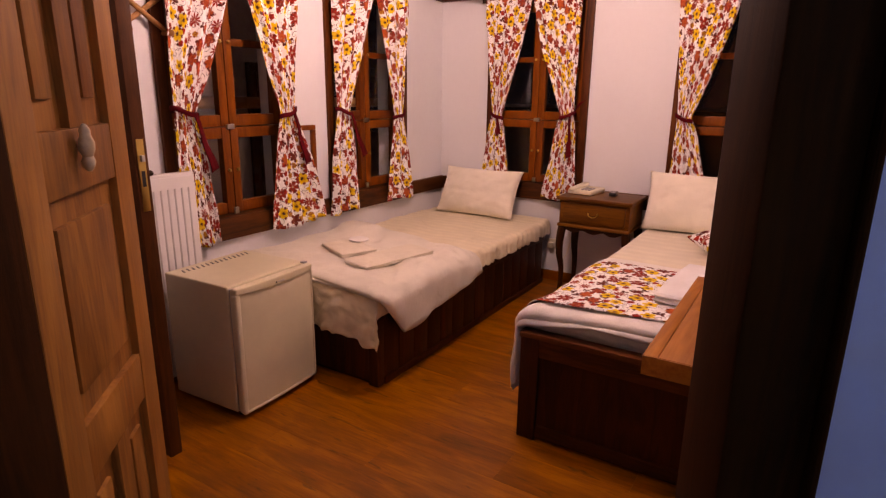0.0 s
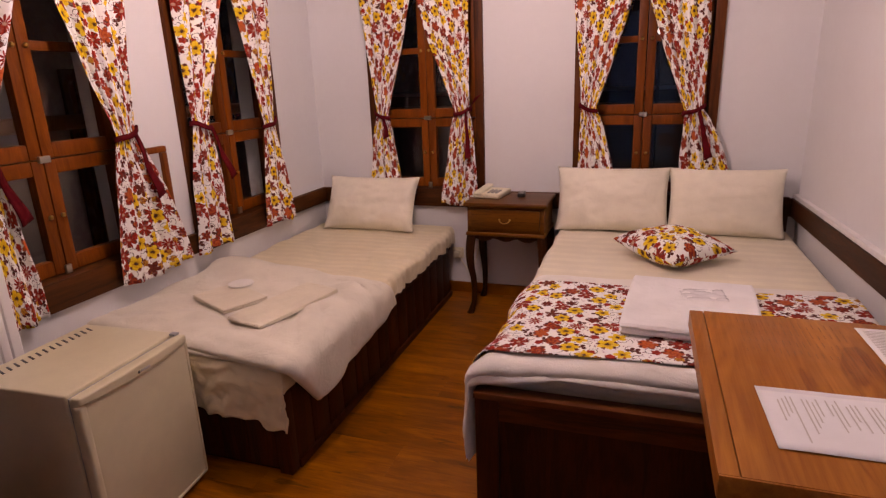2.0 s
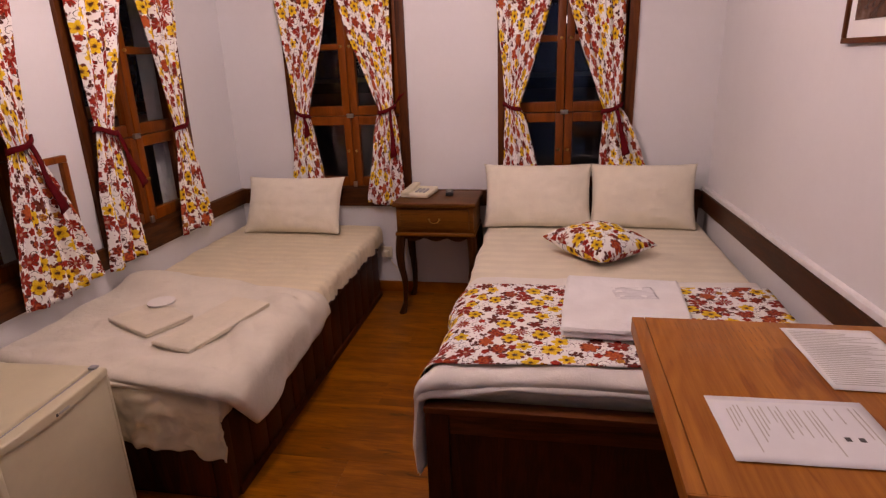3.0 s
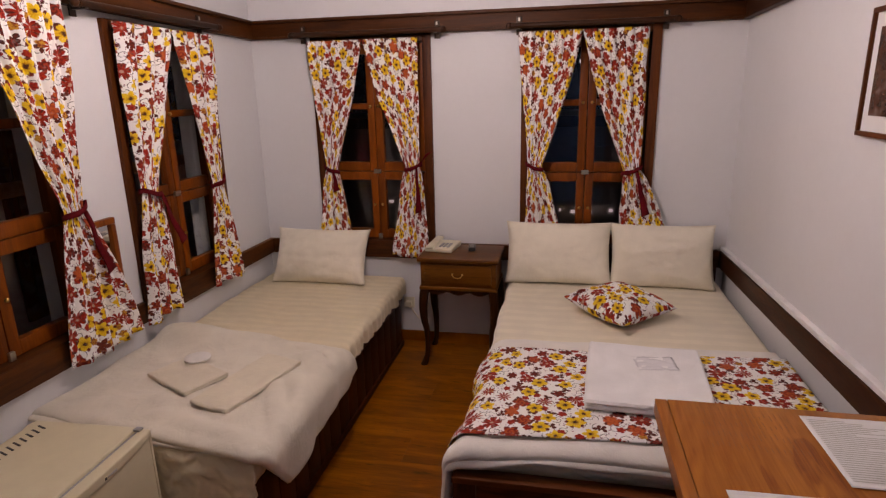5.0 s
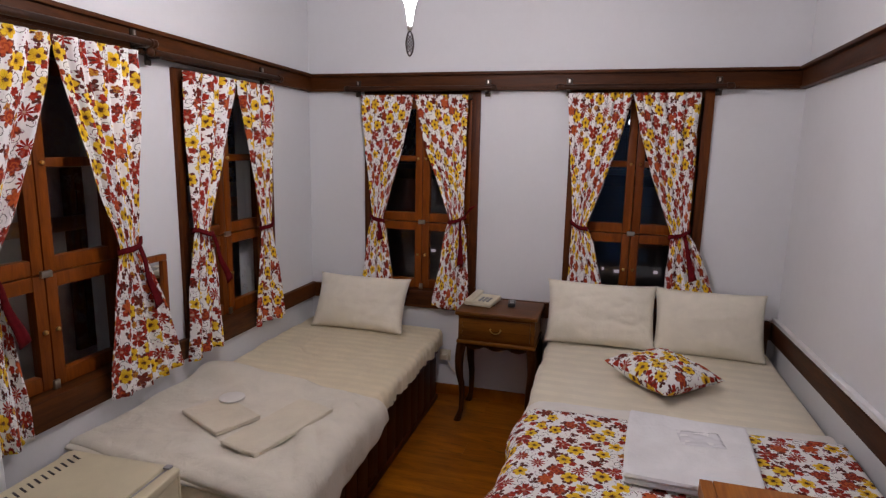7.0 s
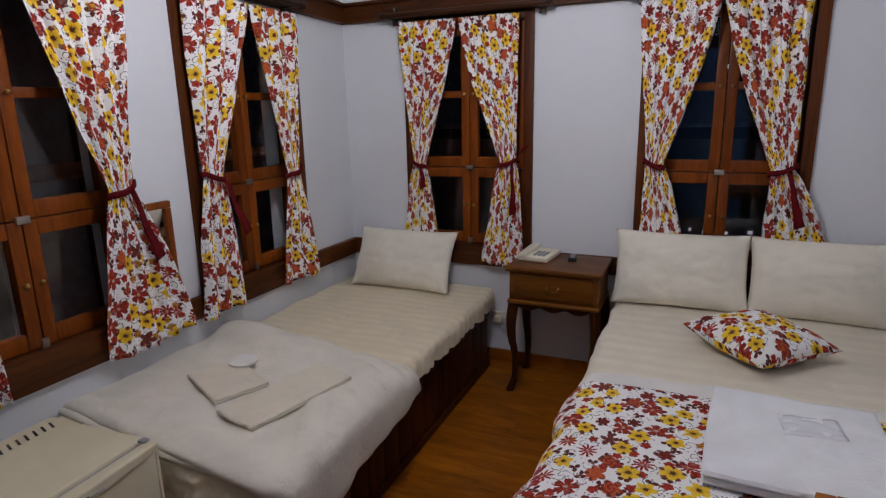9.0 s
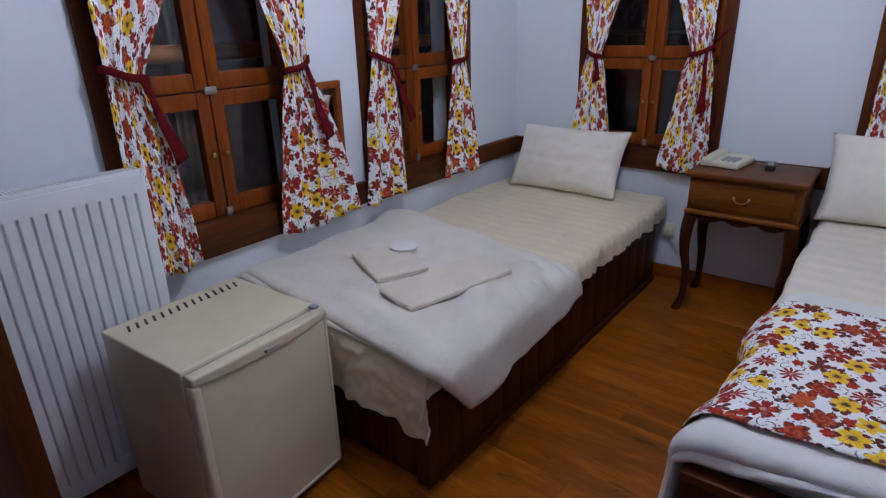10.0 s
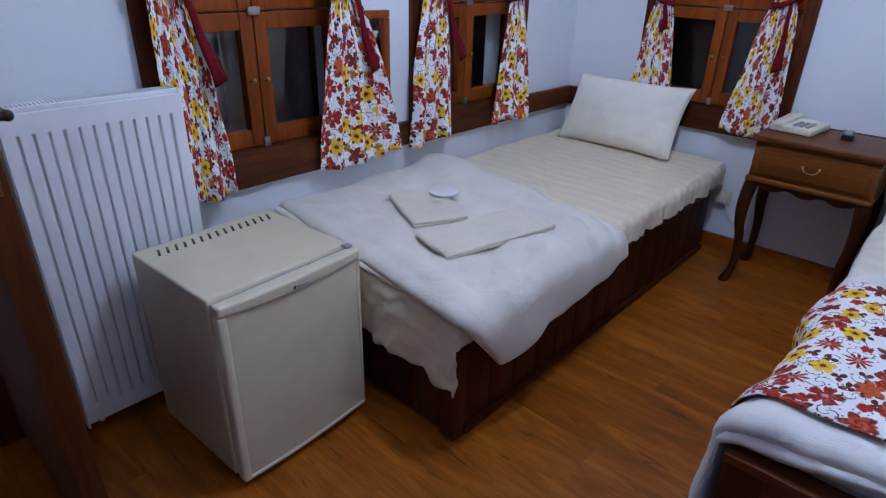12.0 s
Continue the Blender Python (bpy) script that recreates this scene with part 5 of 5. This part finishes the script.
# ---------------------------------------------------------------- doors
jm = root("door_frame", (2.025, -3.41, 0), "dark wooden door frame in the plaster wall", "door frame", "", "structure")
for x0, x1 in ((-0.10, 0.0), (DW, DW + 0.085)):
    part("post", askew(x0, x1, -0.108, 0.012, 0, DH, 0.005), M_JAMB, jm)
part("head", askew(-0.10, DW + 0.10, -0.108, 0.012, DH, DH + 0.1, 0.005), M_JAMB, jm)
for x0, x1 in ((DW + 0.0855, DW + 0.093), (-0.131, -0.102)):
    part("trim_strip", askew(x0, x1, -0.122, -0.1, 0, DH + 0.1, 0.004), M_JAMB, jm)
# unseen lamp, assumed from the lit blue wall and placed to brighten it
cl = root("unseen_corridor_lamp", (3.23, -3.32, CZ - 0.1), "small bluish ceiling lamp assumed out of sight in the corridor", "lamp")
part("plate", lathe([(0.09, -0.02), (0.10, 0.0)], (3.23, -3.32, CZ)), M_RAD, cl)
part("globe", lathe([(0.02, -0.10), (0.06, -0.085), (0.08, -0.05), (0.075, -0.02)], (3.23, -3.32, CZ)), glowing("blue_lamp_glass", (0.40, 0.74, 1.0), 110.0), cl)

LEAF_W, LEAF_H, LEAF_T = 0.455, 1.99, 0.042
LEAF_AT, LEAF_TURN = (1.632, -3.588, 0.0), 133.3


def panelled_leaf(name, label, hinge, angle, wide, mat, extra=None):
    """A leaf in its own terms: x from the hinge, y through it, z up; then turned about its hinge."""
    m = pose(*hinge, 0, 0, angle)
    leaf = root(name, hinge, label, "door")
    st = 0.085

    def add(nm, bm, mt, parent=leaf, lab=""):
        bmesh.ops.transform(bm, verts=bm.verts, matrix=m)
        return part(nm, bm, mt, parent, lab)

    t = LEAF_T
    add("stile", box(0, st, 0, t, 0.012, LEAF_H, 0.004), mat)
    add("stile", box(wide - st, wide, 0, t, 0.012, LEAF_H, 0.004), mat)
    levels = [(0.012, 0.16), (0.70, 0.80), (1.165, 1.265), (LEAF_H - 0.10, LEAF_H)]
    for z0, z1 in levels:
        add("rail", box(st, wide - st, 0.001, t - 0.001, z0, z1, 0.004), mat)
    mid = wide / 2
    for (z0, z1), split in (((0.16, 0.70), True), ((0.80, 1.165), False), ((1.265, LEAF_H - 0.10), True)):
        spans = ((st, mid - 0.03), (mid + 0.03, wide - st)) if split else ((st, wide - st),)
        if split:
            add("mullion", box(mid - 0.03, mid + 0.03, 0.001, t - 0.001, z0, z1, 0.003), mat)
        for a, b in spans:
            add("panel", box(a, b, 0.015, t - 0.015, z0, z1), mat)
            mg = 0.028
            add("raised_field", box(a + mg, b - mg, 0.007, t - 0.007, z0 + mg * 1.6, z1 - mg * 1.6, 0.006), mat)
    return leaf, add


leaf, add = panelled_leaf("door_1", "panelled brown wooden door leaf standing open", LEAF_AT, LEAF_TURN, LEAF_W, M_DOOR)
orn = lathe([(0.003, 0.0), (0.008, 0.006), (0.011, 0.016), (0.008, 0.024), (0.012, 0.034), (0.013, 0.046), (0.008, 0.058), (0.009, 0.066), (0.003, 0.076)], (LEAF_W / 2 - 0.018, -0.014, 1.196), None, 12)
bmesh.ops.transform(orn, verts=orn.verts, matrix=pose(*LEAF_AT, 0, 0, LEAF_TURN))
thing("door_ornament", orn, M_ORNAMENT, "small pale carved ornament hanging on the door leaf", "ornament")

# second door, open inside the room
BXE, BYE = 0.700, -2.889
d2 = root("door_2", (0.02, BYE, 0), "dark wooden door standing open with a lever handle and brass lock", "door")
part("leaf", box(0.022, BXE, BYE, BYE + 0.045, 0.045, 2.0, 0.003), M_DARKDOOR, d2)
part("lock_plate", box(BXE - 0.001, BXE + 0.003, BYE + 0.010, BYE + 0.034, 0.945, 1.175, 0.001), M_BRASS, d2)
part("bolt_hole", box(BXE + 0.0025, BXE + 0.0035, BYE + 0.016, BYE + 0.028, 1.025, 1.075), M_BLACK, d2)
part("latch_bolt", box(BXE, BXE + 0.014, BYE + 0.016, BYE + 0.028, 1.105, 1.125, 0.002), M_STEEL, d2)
for s, y in ((-1, BYE), (1, BYE + 0.045)):
    part("escutcheon", box(BXE - 0.070, BXE - 0.036, min(y, y + s * 0.006), max(y, y + s * 0.006), 0.90, 1.13, 0.003), M_IRON, d2)
    bm = rod((BXE - 0.053, y, 1.058), (BXE - 0.053, y + s * 0.034, 1.058), 0.008)
    bm = rod((BXE - 0.053, y + s * 0.034, 1.058), (BXE - 0.165, y + s * 0.036, 1.05), 0.009, 0.007, bm)
    part("lever", ball((BXE - 0.053, y + s * 0.034, 1.058), 0.010, bm), M_IRON, d2)
part("hinge_post", box(0.0, 0.021, BYE - 0.06, BYE + 0.05, 0, 2.05, 0.003), M_DARKDOOR, d2)
key = root("key_with_fob", (BXE - 0.05, BYE - 0.02, 0.80), "door key with a tan leather fob hanging in the lock", "key")
part("key", ring((BXE - 0.053, BYE - 0.026, 0.925), 0.013, 0.003, "y", rod((BXE - 0.053, BYE, 0.935), (BXE - 0.053, BYE - 0.028, 0.935), 0.003)), M_STEEL, key)
part("fob", lathe([(0.006, 0.0), (0.016, 0.008), (0.014, 0.03), (0.008, 0.06), (0.004, 0.085)], (BXE - 0.045, BYE - 0.036, 0.825)), M_LEATHER, key)

# ---------------------------------------------------------------- floor of laminate planks
fl = root("floor", (1.45, -1.6, 0), "worn orange-brown laminate plank floor", "floor", "", "structure")
part("subfloor", box(-0.22, RX + 0.6, -5.3, 0.22, -0.12, -0.012), M_BED, fl)
PL, PW = 1.285, 0.192


def plank_mesh(length):
    bm = box(-length / 2 + 0.0001, length / 2 - 0.0001, -PW / 2 + 0.0001, PW / 2 - 0.0001, -0.012, 0.0, 0.0004, None, 1)
    me = bpy.data.meshes.new("plank")
    bm.to_mesh(me)
    bm.free()
    me.materials.append(M_FLOOR)
    return me


cut = {}
row, y = 0, 0.0
while y > -5.2:
    x = -(row * 0.43) % PL - PL
    while x < RX + 0.6:
        a, b = max(x, -0.1), min(x + PL, RX + 0.6)
        if b - a > 0.03:
            size = round(b - a, 3)
            if size not in cut:
                cut[size] = plank_mesh(size)
            ob = new("plank", cut[size])
            ob.parent = fl
            ob.location = ((a + b) / 2 - 1.45, y - PW / 2 + 1.6, 0.0)
        x += PL
    y -= PW
    row += 1
